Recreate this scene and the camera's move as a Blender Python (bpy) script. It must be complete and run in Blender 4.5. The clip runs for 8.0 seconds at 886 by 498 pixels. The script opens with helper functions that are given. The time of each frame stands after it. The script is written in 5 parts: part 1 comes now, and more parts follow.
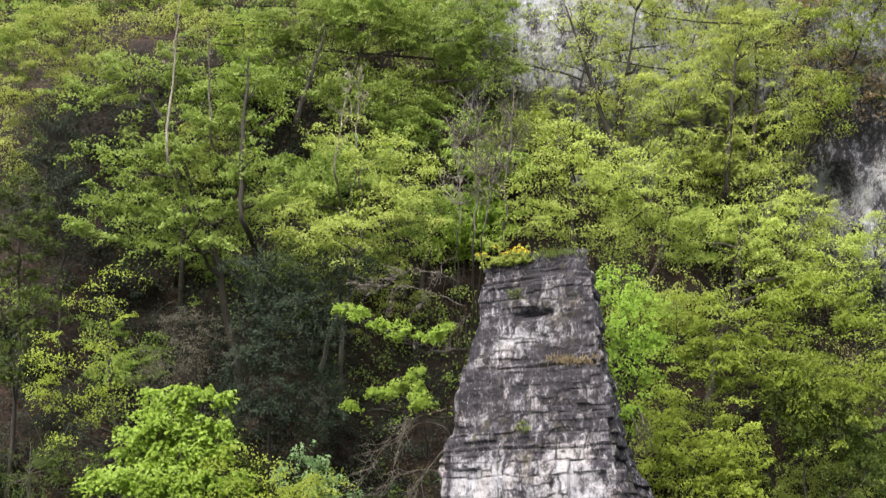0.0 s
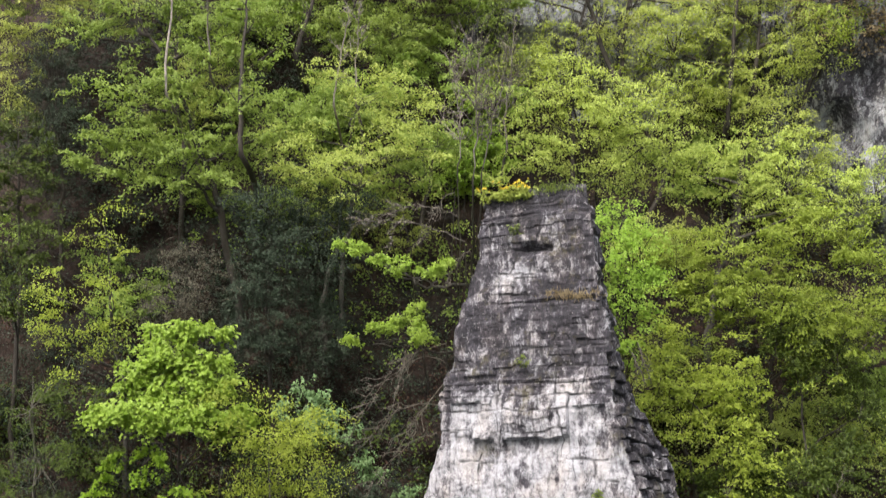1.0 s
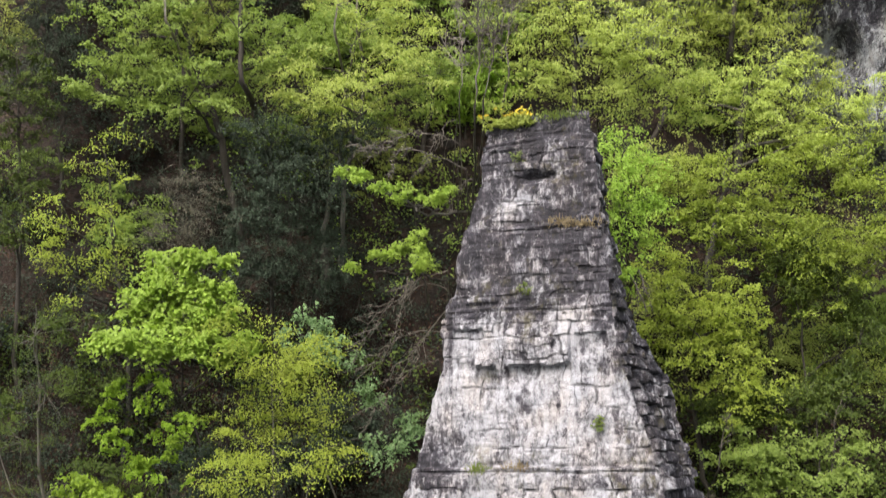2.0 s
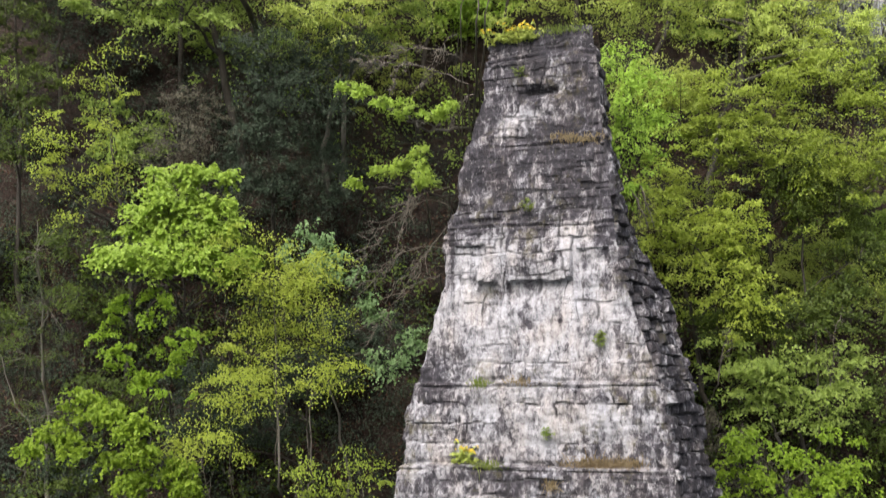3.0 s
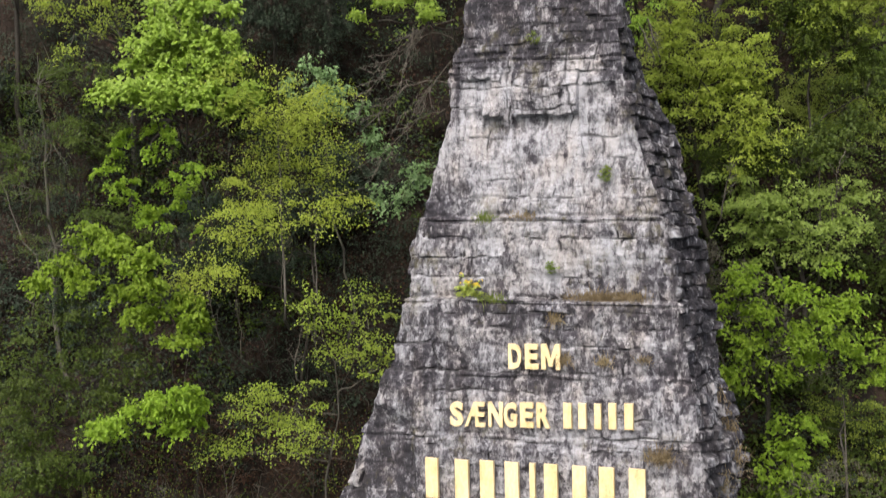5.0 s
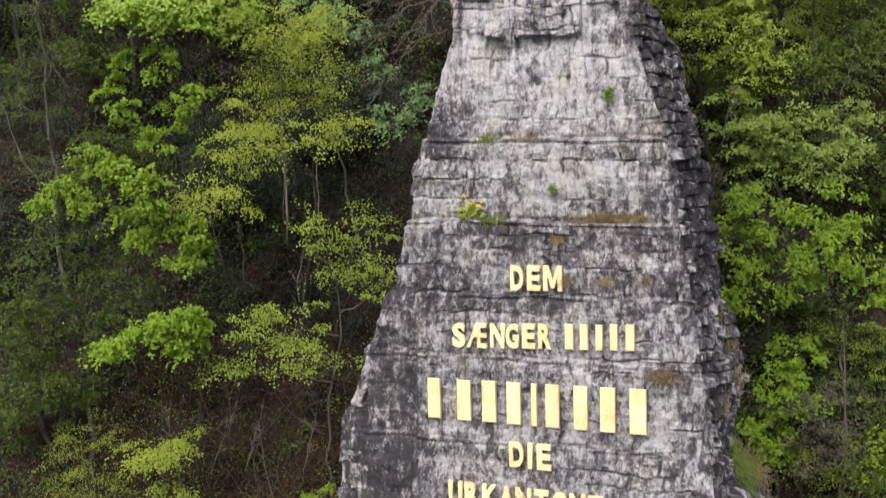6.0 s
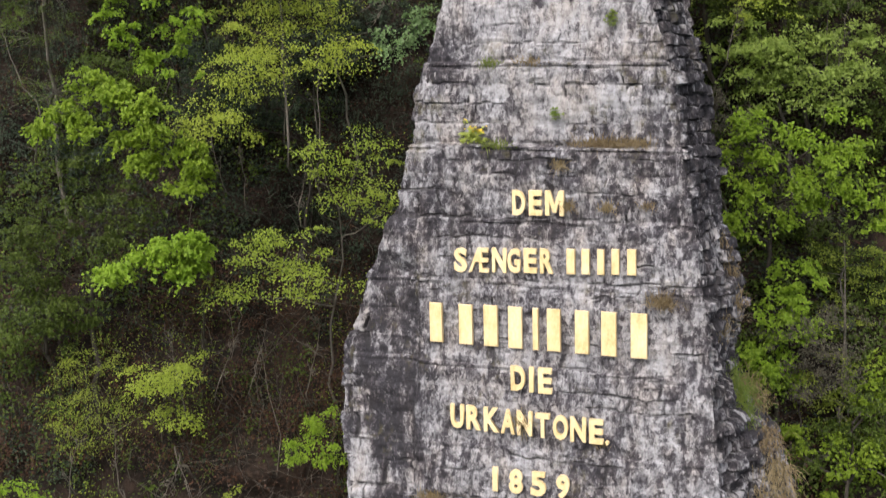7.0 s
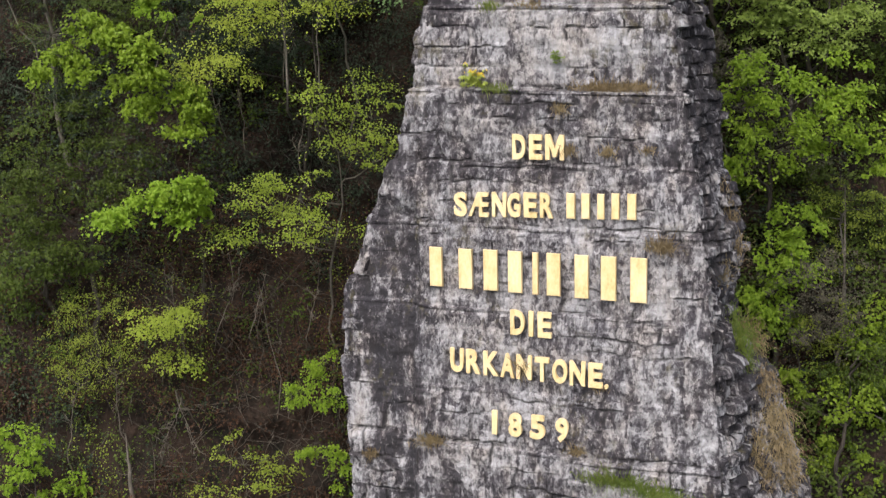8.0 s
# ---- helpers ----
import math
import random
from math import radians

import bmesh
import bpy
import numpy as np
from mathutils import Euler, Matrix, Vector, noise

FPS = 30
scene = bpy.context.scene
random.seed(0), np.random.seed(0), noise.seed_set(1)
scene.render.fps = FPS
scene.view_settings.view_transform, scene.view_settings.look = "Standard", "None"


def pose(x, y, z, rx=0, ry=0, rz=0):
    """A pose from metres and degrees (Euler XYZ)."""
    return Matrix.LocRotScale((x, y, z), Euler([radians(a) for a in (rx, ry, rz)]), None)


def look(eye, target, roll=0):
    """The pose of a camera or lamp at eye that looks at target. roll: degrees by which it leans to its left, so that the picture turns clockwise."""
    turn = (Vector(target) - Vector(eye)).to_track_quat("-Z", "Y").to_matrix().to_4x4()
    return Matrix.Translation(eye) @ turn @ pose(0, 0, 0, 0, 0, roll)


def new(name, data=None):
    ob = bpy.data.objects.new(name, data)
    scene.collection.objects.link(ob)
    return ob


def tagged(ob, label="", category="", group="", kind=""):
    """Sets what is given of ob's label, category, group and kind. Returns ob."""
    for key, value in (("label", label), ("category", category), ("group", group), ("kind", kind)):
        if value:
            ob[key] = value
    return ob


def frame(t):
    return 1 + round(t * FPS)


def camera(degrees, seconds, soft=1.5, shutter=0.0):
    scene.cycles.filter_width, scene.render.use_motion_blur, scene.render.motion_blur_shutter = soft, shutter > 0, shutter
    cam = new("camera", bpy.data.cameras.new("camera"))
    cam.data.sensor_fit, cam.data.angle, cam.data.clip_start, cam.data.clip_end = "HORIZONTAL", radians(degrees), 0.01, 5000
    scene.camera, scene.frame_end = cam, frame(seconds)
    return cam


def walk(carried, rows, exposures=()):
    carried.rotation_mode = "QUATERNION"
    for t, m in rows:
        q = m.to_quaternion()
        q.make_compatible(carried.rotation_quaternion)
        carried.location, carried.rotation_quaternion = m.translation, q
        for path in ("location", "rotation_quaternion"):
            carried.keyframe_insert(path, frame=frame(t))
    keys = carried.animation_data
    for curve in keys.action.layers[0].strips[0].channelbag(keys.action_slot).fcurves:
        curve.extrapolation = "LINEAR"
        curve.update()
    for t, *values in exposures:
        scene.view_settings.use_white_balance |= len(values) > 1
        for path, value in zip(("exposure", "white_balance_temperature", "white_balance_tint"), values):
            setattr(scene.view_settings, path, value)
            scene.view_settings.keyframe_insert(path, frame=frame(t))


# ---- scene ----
cam = camera(36.0, 8.0, soft=1.3, shutter=0.6)
EYE = 20.0
ROWS = [
    (0.0, 0.0, -0.014, -0.005, 0.0, 15.5, 0.0),
    (0.5, 0.027, -0.02, -0.008, 0.034, 14.24, 0.038),
    (1.0, 0.03, -0.02, -0.009, 0.038, 12.786, 0.004),
    (1.5, -0.003, -0.017, -0.008, 0.023, 11.339, -0.008),
    (3.0, -0.167, 0.002, -0.017, -0.071, 6.223, 0.051),
    (3.5, -0.215, 0.007, -0.016, -0.125, 4.467, 0.003),
    (4.0, -0.263, 0.007, -0.014, -0.142, 2.727, -0.011),
    (4.5, -0.308, 0.007, -0.011, -0.133, 0.984, -0.008),
    (6.0, -0.409, -0.008, 0.0, -0.133, -4.023, -0.003),
    (6.5, -0.432, -0.006, 0.008, -0.131, -5.626, -0.017),
    (7.0, -0.442, 0.004, 0.019, -0.111, -7.215, 0.036),
    (7.5, -0.445, 0.022, 0.028, -0.127, -8.597, 0.043),
    (8.0, -0.444, 0.038, 0.031, -0.117, -9.577, 0.007),
]
walk(cam, [(t, pose(x, y, EYE + z, 90 + pitch, roll, yaw)) for t, x, y, z, yaw, pitch, roll in ROWS],
     exposures=[(0.0, 1.25), (3.0, 1.13), (4.5, 0.94), (6.5, 0.82), (8.0, 0.74)])

# ---- world, sun, exposure ----
world = bpy.data.worlds.new("overcast_sky")
scene.world = world
world.use_nodes = True
wn, wl = world.node_tree.nodes, world.node_tree.links
wn.clear()
sky = wn.new("ShaderNodeTexSky")
sky.sky_type = "NISHITA"
sky.sun_disc = False
sky.sun_elevation, sky.sun_rotation = radians(46), radians(201)
sky.dust_density, sky.air_density, sky.ozone_density = 4.0, 1.0, 0.6
veil = wn.new("ShaderNodeHueSaturation")
veil.inputs["Saturation"].default_value = 0.45
back = wn.new("ShaderNodeBackground")
back.inputs["Strength"].default_value = 0.18
wout = wn.new("ShaderNodeOutputWorld")
wl.new(sky.outputs[0], veil.inputs["Color"])
wl.new(veil.outputs[0], back.inputs["Color"])
wl.new(back.outputs[0], wout.inputs[0])
sun = new("sun", bpy.data.lights.new("sun", "SUN"))
sun.data.energy, sun.data.angle, sun.data.color = 1.45, radians(50), (1.0, 0.96, 0.9)
sun.matrix_world = look((-24, -30, 95), (3, 40, 18))


# ---- numbers: smooth lattice noise ----
def lattice(i, j, k, seed):
    n = (i * 374761393 + j * 668265263 + k * 2147483647 + seed * 974634777) & 0xFFFFFFFF
    n = ((n ^ (n >> 13)) * 1274126177) & 0xFFFFFFFF
    n = ((n ^ (n >> 16)) * 2246822519) & 0xFFFFFFFF
    return ((n ^ (n >> 15)) & 0xFFFFFF) / float(0xFFFFFF)


def vnoise(x, y, z, seed=0):
    x, y, z = np.broadcast_arrays(np.asarray(x, float), np.asarray(y, float), np.asarray(z, float))
    fx, fy, fz = np.floor(x), np.floor(y), np.floor(z)
    i, j, k = fx.astype(np.int64), fy.astype(np.int64), fz.astype(np.int64)
    u, v, w = x - fx, y - fy, z - fz
    u, v, w = u * u * (3 - 2 * u), v * v * (3 - 2 * v), w * w * (3 - 2 * w)
    total = 0.0
    for a in (0, 1):
        for b in (0, 1):
            for c in (0, 1):
                wt = (u if a else 1 - u) * (v if b else 1 - v) * (w if c else 1 - w)
                total = total + wt * lattice(i + a, j + b, k + c, seed)
    return total * 2 - 1


def fbm(x, y, z, octaves=4, seed=0):
    total, amp = 0.0, 0.5
    for o in range(octaves):
        total = total + amp * vnoise(x * 2 ** o, y * 2 ** o, z * 2 ** o, seed + o * 17)
        amp *= 0.5
    return total


def ramp(v, lo, hi):
    q = np.clip((v - lo) / (hi - lo), 0, 1)
    return q * q * (3 - 2 * q)


# ---- meshes from arrays ----
def array_mesh(name, verts, faces, smooth=True, tint=None):
    """One mesh from an (n, 3) array and an (m, 3 or 4) array of corners."""
    me = bpy.data.meshes.new(name)
    verts, faces = np.ascontiguousarray(verts, np.float32), np.ascontiguousarray(faces, np.int32)
    m, c = faces.shape
    me.vertices.add(len(verts))
    me.vertices.foreach_set("co", verts.ravel())
    me.loops.add(m * c)
    me.loops.foreach_set("vertex_index", faces.ravel())
    me.polygons.add(m)
    me.polygons.foreach_set("loop_start", np.arange(0, m * c, c, dtype=np.int32))
    me.polygons.foreach_set("use_smooth", np.full(m, smooth, bool))
    me.update(calc_edges=True)
    if tint is not None:
        col = np.ones((len(verts), 4), np.float32)
        col[:, :tint.shape[1]] = tint
        at = me.color_attributes.new("stain", "FLOAT_COLOR", "POINT")
        at.data.foreach_set("color", col.ravel())
    return me


def part_mesh(name, me, material, parent=None, label=""):
    me.materials.append(material)
    ob = new(name, me)
    ob.parent = parent
    if label:
        ob["label"] = label
    return ob


def part(name, bm, material, parent=None, label=""):
    me = bpy.data.meshes.new(name)
    bm.to_mesh(me)
    bm.free()
    return part_mesh(name, me, material, parent, label)


def tubes(paths, sides=5):
    """Tapered tubes: each path is (points (n, 3), radii (n,))."""
    verts, faces, at = [], [], 0
    ang = np.linspace(0, 2 * np.pi, sides, endpoint=False)
    for pts, rad in paths:
        pts = np.asarray(pts, float)
        n = len(pts)
        way = np.gradient(pts, axis=0)
        way /= np.linalg.norm(way, axis=1)[:, None] + 1e-9
        ref = np.where(np.abs(way[:, 2:3]) > 0.9, np.array([[1.0, 0, 0]]), np.array([[0, 0, 1.0]]))
        a = np.cross(way, ref)
        a /= np.linalg.norm(a, axis=1)[:, None] + 1e-9
        b = np.cross(way, a)
        ring = pts[:, None] + np.asarray(rad)[:, None, None] * (np.cos(ang)[None, :, None] * a[:, None] + np.sin(ang)[None, :, None] * b[:, None])
        verts.append(ring.reshape(-1, 3))
        i = np.arange(n - 1)[:, None] * sides
        j = np.arange(sides)[None]
        k = (j + 1) % sides
        faces.append((np.stack([i + j, i + k, i + sides + k, i + sides + j], -1).reshape(-1, 4)) + at)
        at += n * sides
    return np.concatenate(verts), np.concatenate(faces)


# ---- materials ----
def material(name):
    mat = bpy.data.materials.new(name)
    mat.use_nodes = True
    return mat, mat.node_tree.nodes, mat.node_tree.links, mat.node_tree.nodes["Principled BSDF"]


def mapped_noise(n, l, scale, stretch=(1, 1, 1), detail=5.0, rough=0.6, kind="noise"):
    geo = n.new("ShaderNodeNewGeometry")
    mp = n.new("ShaderNodeMapping")
    mp.inputs["Scale"].default_value = stretch
    l.new(geo.outputs["Position"], mp.inputs["Vector"])
    tx = n.new("ShaderNodeTexNoise" if kind == "noise" else "ShaderNodeTexVoronoi")
    tx.inputs["Scale"].default_value = scale
    if kind == "noise":
        tx.inputs["Detail"].default_value, tx.inputs["Roughness"].default_value = detail, rough
    l.new(mp.outputs[0], tx.inputs["Vector"])
    return tx


def math_node(n, l, op, a, b, clamp=False):
    nd = n.new("ShaderNodeMath")
    nd.operation, nd.use_clamp = op, clamp
    for k, v in enumerate((a, b)):
        if isinstance(v, (int, float)):
            nd.inputs[k].default_value = v
        else:
            l.new(v, nd.inputs[k])
    return nd.outputs[0]


def color_ramp(n, l, fac, stops):
    cr = n.new("ShaderNodeValToRGB")
    els = cr.color_ramp.elements
    while len(els) < len(stops):
        els.new(0.5)
    for e, (p, c) in zip(els, stops):
        e.position, e.color = p, (*c, 1)
    l.new(fac, cr.inputs[0])
    return cr.outputs[0]


def mix_color(n, l, fac, a, b, mode="MIX"):
    mx = n.new("ShaderNodeMix")
    mx.data_type, mx.blend_type = "RGBA", mode
    for key, v in ((0, fac), (6, a), (7, b)):
        if isinstance(v, (int, float)):
            mx.inputs[key].default_value = v
        elif isinstance(v, tuple):
            mx.inputs[key].default_value = (*v, 1)
        else:
            l.new(v, mx.inputs[key])
    return mx.outputs[2]


def bump(n, l, bsdf, height, strength, distance):
    bp = n.new("ShaderNodeBump")
    bp.inputs["Strength"].default_value, bp.inputs["Distance"].default_value = strength, distance
    l.new(height, bp.inputs["Height"])
    l.new(bp.outputs[0], bsdf.inputs["Normal"])


def limestone(name, light=0.0):
    """Weathered limestone: the stain attribute runs from black crust (0) to washed pale stone (1)."""
    mat, n, l, bsdf = material(name)
    st = n.new("ShaderNodeAttribute")
    st.attribute_name = "stain"
    sep = n.new("ShaderNodeSeparateColor")
    l.new(st.outputs["Color"], sep.inputs[0])
    grain = mapped_noise(n, l, 4.6, (1, 1, 0.5), 9.0, 0.72)
    streak = mapped_noise(n, l, 4.6, (1, 1, 0.2), 7.0, 0.7)
    fine = mapped_noise(n, l, 19.0, (1, 1, 0.6), 6.0, 0.8)
    v = math_node(n, l, "ADD", sep.outputs[0], math_node(n, l, "MULTIPLY", math_node(n, l, "SUBTRACT", grain.outputs[0], 0.5), 0.35))
    v = math_node(n, l, "ADD", v, math_node(n, l, "MULTIPLY", math_node(n, l, "SUBTRACT", streak.outputs[0], 0.5), 1.3 if light else 0.35))
    v = math_node(n, l, "ADD", v, math_node(n, l, "MULTIPLY", math_node(n, l, "SUBTRACT", fine.outputs[0], 0.5), 1.1 if light else 0.55))
    warp = mapped_noise(n, l, 3.5, (1, 1, 1), 6.0, 0.68)
    geo = n.new("ShaderNodeNewGeometry")
    shift = n.new("ShaderNodeVectorMath")
    shift.operation = "MULTIPLY_ADD"
    l.new(warp.outputs["Color"], shift.inputs[0])
    shift.inputs[1].default_value = (0.42, 0.42, 0.42)
    l.new(geo.outputs["Position"], shift.inputs[2])
    # flakes, flecks and runs with crisp edges
    for size, stretch, sharp, much in ((5.0, (1, 1, 0.5), 7.0, 0.13), (13.0, (1, 1, 0.6), 7.0, 0.2), (7.5, (1, 1, 0.13), 6.0, 0.12)):
        flake = mapped_noise(n, l, size, stretch, 6.0, 0.62)
        edge = math_node(n, l, "MULTIPLY", math_node(n, l, "SUBTRACT", flake.outputs[0], 0.5), sharp)
        edge = math_node(n, l, "MAXIMUM", math_node(n, l, "MINIMUM", edge, 0.5), -0.5)
        v = math_node(n, l, "ADD", v, math_node(n, l, "MULTIPLY", edge, much))
    crusty = math_node(n, l, "SUBTRACT", 2.2, math_node(n, l, "MULTIPLY", sep.outputs[0], 2.6), True)
    flaky = math_node(n, l, "ADD", 0.45, math_node(n, l, "MULTIPLY", crusty, 0.55))
    relief = None
    for size, stretch, much in ((3.0, (1, 1, 0.7), 0.2), (6.5, (1, 1, 0.55), 0.42), (13.0, (1, 1, 0.6), 0.33)):
        place = n.new("ShaderNodeMapping")
        place.inputs["Scale"].default_value = stretch
        l.new(shift.outputs[0], place.inputs["Vector"])
        chip = n.new("ShaderNodeTexVoronoi")
        chip.inputs["Scale"].default_value = size
        l.new(place.outputs[0], chip.inputs["Vector"])
        tone = n.new("ShaderNodeSeparateColor")
        l.new(chip.outputs["Color"], tone.inputs[0])
        v = math_node(n, l, "ADD", v, math_node(n, l, "MULTIPLY", math_node(n, l, "SUBTRACT", tone.outputs[0], 0.5), math_node(n, l, "MULTIPLY", flaky, much)))
        relief = tone.outputs[1] if relief is None else math_node(n, l, "ADD", relief, math_node(n, l, "MULTIPLY", tone.outputs[1], 0.6))
    col = color_ramp(n, l, v, [(0.05, (0.022, 0.020, 0.023)), (0.28, (0.049, 0.044, 0.050)), (0.41, (0.079, 0.072, 0.077)), (0.46, (0.119, 0.115, 0.118)), (0.6, (0.160, 0.155, 0.157)), (0.66, (0.224, 0.218, 0.219)), (1.0, (0.342, 0.336, 0.336))])
    # dark pits
    pit = mapped_noise(n, l, 6.5, (1, 1, 0.7), 7.0, 0.78)
    pf = math_node(n, l, "MULTIPLY", math_node(n, l, "SUBTRACT", pit.outputs[0], 0.58, True), 18.0, True)
    col = mix_color(n, l, math_node(n, l, "MULTIPLY", math_node(n, l, "MULTIPLY", pf, crusty), 0.55), col, (0.035, 0.032, 0.033))
    # ochre and moss stains
    warm = mapped_noise(n, l, 0.9, (1, 1, 0.6), 4.0, 0.6)
    wf = math_node(n, l, "MULTIPLY", math_node(n, l, "SUBTRACT", warm.outputs[0], 0.52 if light == 0 else 0.62, True), 2.2, True)
    col = mix_color(n, l, wf, col, mix_color(n, l, 1.0, col, (1.0, 0.91, 0.82), "MULTIPLY"))
    drift = mapped_noise(n, l, 1.6, (1, 1, 0.5), 5.0, 0.65)
    hue = color_ramp(n, l, drift.outputs[0], [(0.35, (0.93, 0.98, 1.07)), (0.5, (0.97, 1.0, 1.05)), (0.66, (1.02, 1.0, 0.98))] if light else [(0.35, (0.97, 0.97, 1.04)), (0.5, (1.0, 0.985, 1.03)), (0.66, (1.06, 0.985, 0.96))])
    col = mix_color(n, l, 1.0, col, hue, "MULTIPLY")
    mossn = mapped_noise(n, l, 3.1, (1, 1, 0.8), 6.0, 0.7)
    mf = math_node(n, l, "MULTIPLY", math_node(n, l, "SUBTRACT", math_node(n, l, "ADD", mossn.outputs[0], math_node(n, l, "MULTIPLY", sep.outputs[1], 0.3)), 0.76, True), 3.0, True)
    col = mix_color(n, l, mf, col, (0.10, 0.085, 0.028))
    # pale lichen flecks
    fleck = mapped_noise(n, l, 9.0, (1, 1, 0.6), 4.0, 0.65)
    ff = math_node(n, l, "MULTIPLY", math_node(n, l, "SUBTRACT", fleck.outputs[0], 0.63, True), 18.0, True)
    col = mix_color(n, l, math_node(n, l, "MULTIPLY", ff, 0.6), col, (0.3, 0.29, 0.285))
    # hairline cracks
    crack = n.new("ShaderNodeTexVoronoi")
    crack.feature = "DISTANCE_TO_EDGE"
    crack.inputs["Scale"].default_value = 2.3
    l.new(shift.outputs[0], crack.inputs["Vector"])
    cf = math_node(n, l, "SUBTRACT", 1.0, math_node(n, l, "MULTIPLY", crack.outputs["Distance"], 28.0, True), True)
    cf = math_node(n, l, "MULTIPLY", cf, math_node(n, l, "MULTIPLY", math_node(n, l, "SUBTRACT", warm.outputs[0], 0.38, True), 4.0, True))
    col = mix_color(n, l, math_node(n, l, "MULTIPLY", cf, 0.75), col, (0.022, 0.02, 0.022))
    # joints between the stones
    gap = math_node(n, l, "MULTIPLY", math_node(n, l, "SUBTRACT", sep.outputs[2], 0.05), 6.0, True)
    open_joint = math_node(n, l, "SUBTRACT", 1.0, gap, True)
    col = mix_color(n, l, math_node(n, l, "MULTIPLY", open_joint, 0.72), col, (0.034, 0.031, 0.033))
    l.new(col, bsdf.inputs["Base Color"])
    bsdf.inputs["Roughness"].default_value = 0.85
    bsdf.inputs["Specular IOR Level"].default_value = 0.3
    h = math_node(n, l, "ADD", math_node(n, l, "MULTIPLY", math_node(n, l, "SUBTRACT", relief, open_joint), 0.5), math_node(n, l, "MULTIPLY", fine.outputs[0], 0.5))
    bump(n, l, bsdf, h, 0.7, 0.07)
    return mat


def leaf_material(name, tones, through_light=0.4, gloss=0.35):
    mat, n, l, bsdf = material(name)
    geo = n.new("ShaderNodeNewGeometry")
    info = n.new("ShaderNodeObjectInfo")
    patch = mapped_noise(n, l, 0.55, (1, 1, 1), 3.0, 0.6)
    f = math_node(n, l, "ADD", math_node(n, l, "MULTIPLY", geo.outputs["Random Per Island"], 0.4), math_node(n, l, "MULTIPLY", patch.outputs[0], 0.6))
    col = color_ramp(n, l, f, [(0.1, tones[0]), (0.45, tones[1]), (0.85, tones[2])])
    hsv = n.new("ShaderNodeHueSaturation")
    l.new(col, hsv.inputs["Color"])
    l.new(math_node(n, l, "ADD", 0.493, math_node(n, l, "MULTIPLY", info.outputs["Random"], 0.010)), hsv.inputs["Hue"])
    l.new(math_node(n, l, "ADD", 0.88, math_node(n, l, "MULTIPLY", info.outputs["Random"], 0.22)), hsv.inputs["Value"])
    l.new(hsv.outputs[0], bsdf.inputs["Base Color"])
    bsdf.inputs["Roughness"].default_value = 0.5
    bsdf.inputs["Specular IOR Level"].default_value = gloss
    tr = n.new("ShaderNodeBsdfTranslucent")
    l.new(mix_color(n, l, 1.0, hsv.outputs[0], (1.0, 1.0, 0.75), "MULTIPLY"), tr.inputs["Color"])
    mx = n.new("ShaderNodeMixShader")
    mx.inputs[0].default_value = through_light
    l.new(bsdf.outputs[0], mx.inputs[1])
    l.new(tr.outputs[0], mx.inputs[2])
    l.new(mx.outputs[0], n["Material Output"].inputs[0])
    return mat


def noisy(name, stops, scale, stretch=(1, 1, 1), rough=0.85, relief=0.5, dist=0.05, second=6.0):
    mat, n, l, bsdf = material(name)
    a = mapped_noise(n, l, scale, stretch, 6.0, 0.65)
    b = mapped_noise(n, l, scale * second, stretch, 4.0, 0.6)
    f = math_node(n, l, "ADD", math_node(n, l, "MULTIPLY", a.outputs[0], 0.65), math_node(n, l, "MULTIPLY", b.outputs[0], 0.35))
    l.new(color_ramp(n, l, f, stops), bsdf.inputs["Base Color"])
    bsdf.inputs["Roughness"].default_value = rough
    bsdf.inputs["Specular IOR Level"].default_value = 0.25
    bump(n, l, bsdf, f, relief, dist)
    return mat


rock_mat = limestone("weathered_limestone")
cliff_mat = limestone("cliff_limestone", 0.1)
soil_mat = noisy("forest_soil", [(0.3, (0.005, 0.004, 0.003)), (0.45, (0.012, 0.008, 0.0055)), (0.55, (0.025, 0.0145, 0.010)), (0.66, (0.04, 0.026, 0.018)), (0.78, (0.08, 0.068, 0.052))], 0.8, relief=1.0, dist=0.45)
bark_mat = noisy("grey_bark", [(0.3, (0.035, 0.030, 0.026)), (0.55, (0.10, 0.09, 0.075)), (0.75, (0.2, 0.185, 0.16))], 3.0, (1, 1, 0.3), relief=0.6, dist=0.03)
dark_bark = noisy("dark_bark", [(0.3, (0.018, 0.015, 0.012)), (0.6, (0.05, 0.042, 0.034)), (0.8, (0.10, 0.09, 0.07))], 3.0, (1, 1, 0.3), relief=0.6, dist=0.03)
twig_mat = noisy("bare_twigs", [(0.3, (0.05, 0.042, 0.034)), (0.55, (0.11, 0.095, 0.078)), (0.75, (0.22, 0.2, 0.17))], 2.0)
pale_twig = noisy("pale_twigs", [(0.3, (0.12, 0.10, 0.085)), (0.55, (0.22, 0.19, 0.16)), (0.75, (0.36, 0.33, 0.29))], 2.0)
water_mat = noisy("lake_water", [(0.3, (0.01, 0.025, 0.03)), (0.7, (0.02, 0.045, 0.05))], 0.3, rough=0.08, relief=0.25, dist=0.05)
gold_mat = noisy("gilded_paint", [(0.3, (0.40, 0.29, 0.12)), (0.43, (0.60, 0.45, 0.23)), (0.56, (0.68, 0.53, 0.31)), (0.7, (0.74, 0.61, 0.40))], 2.2, (1, 1, 0.5), rough=0.42, relief=0.15, dist=0.01)
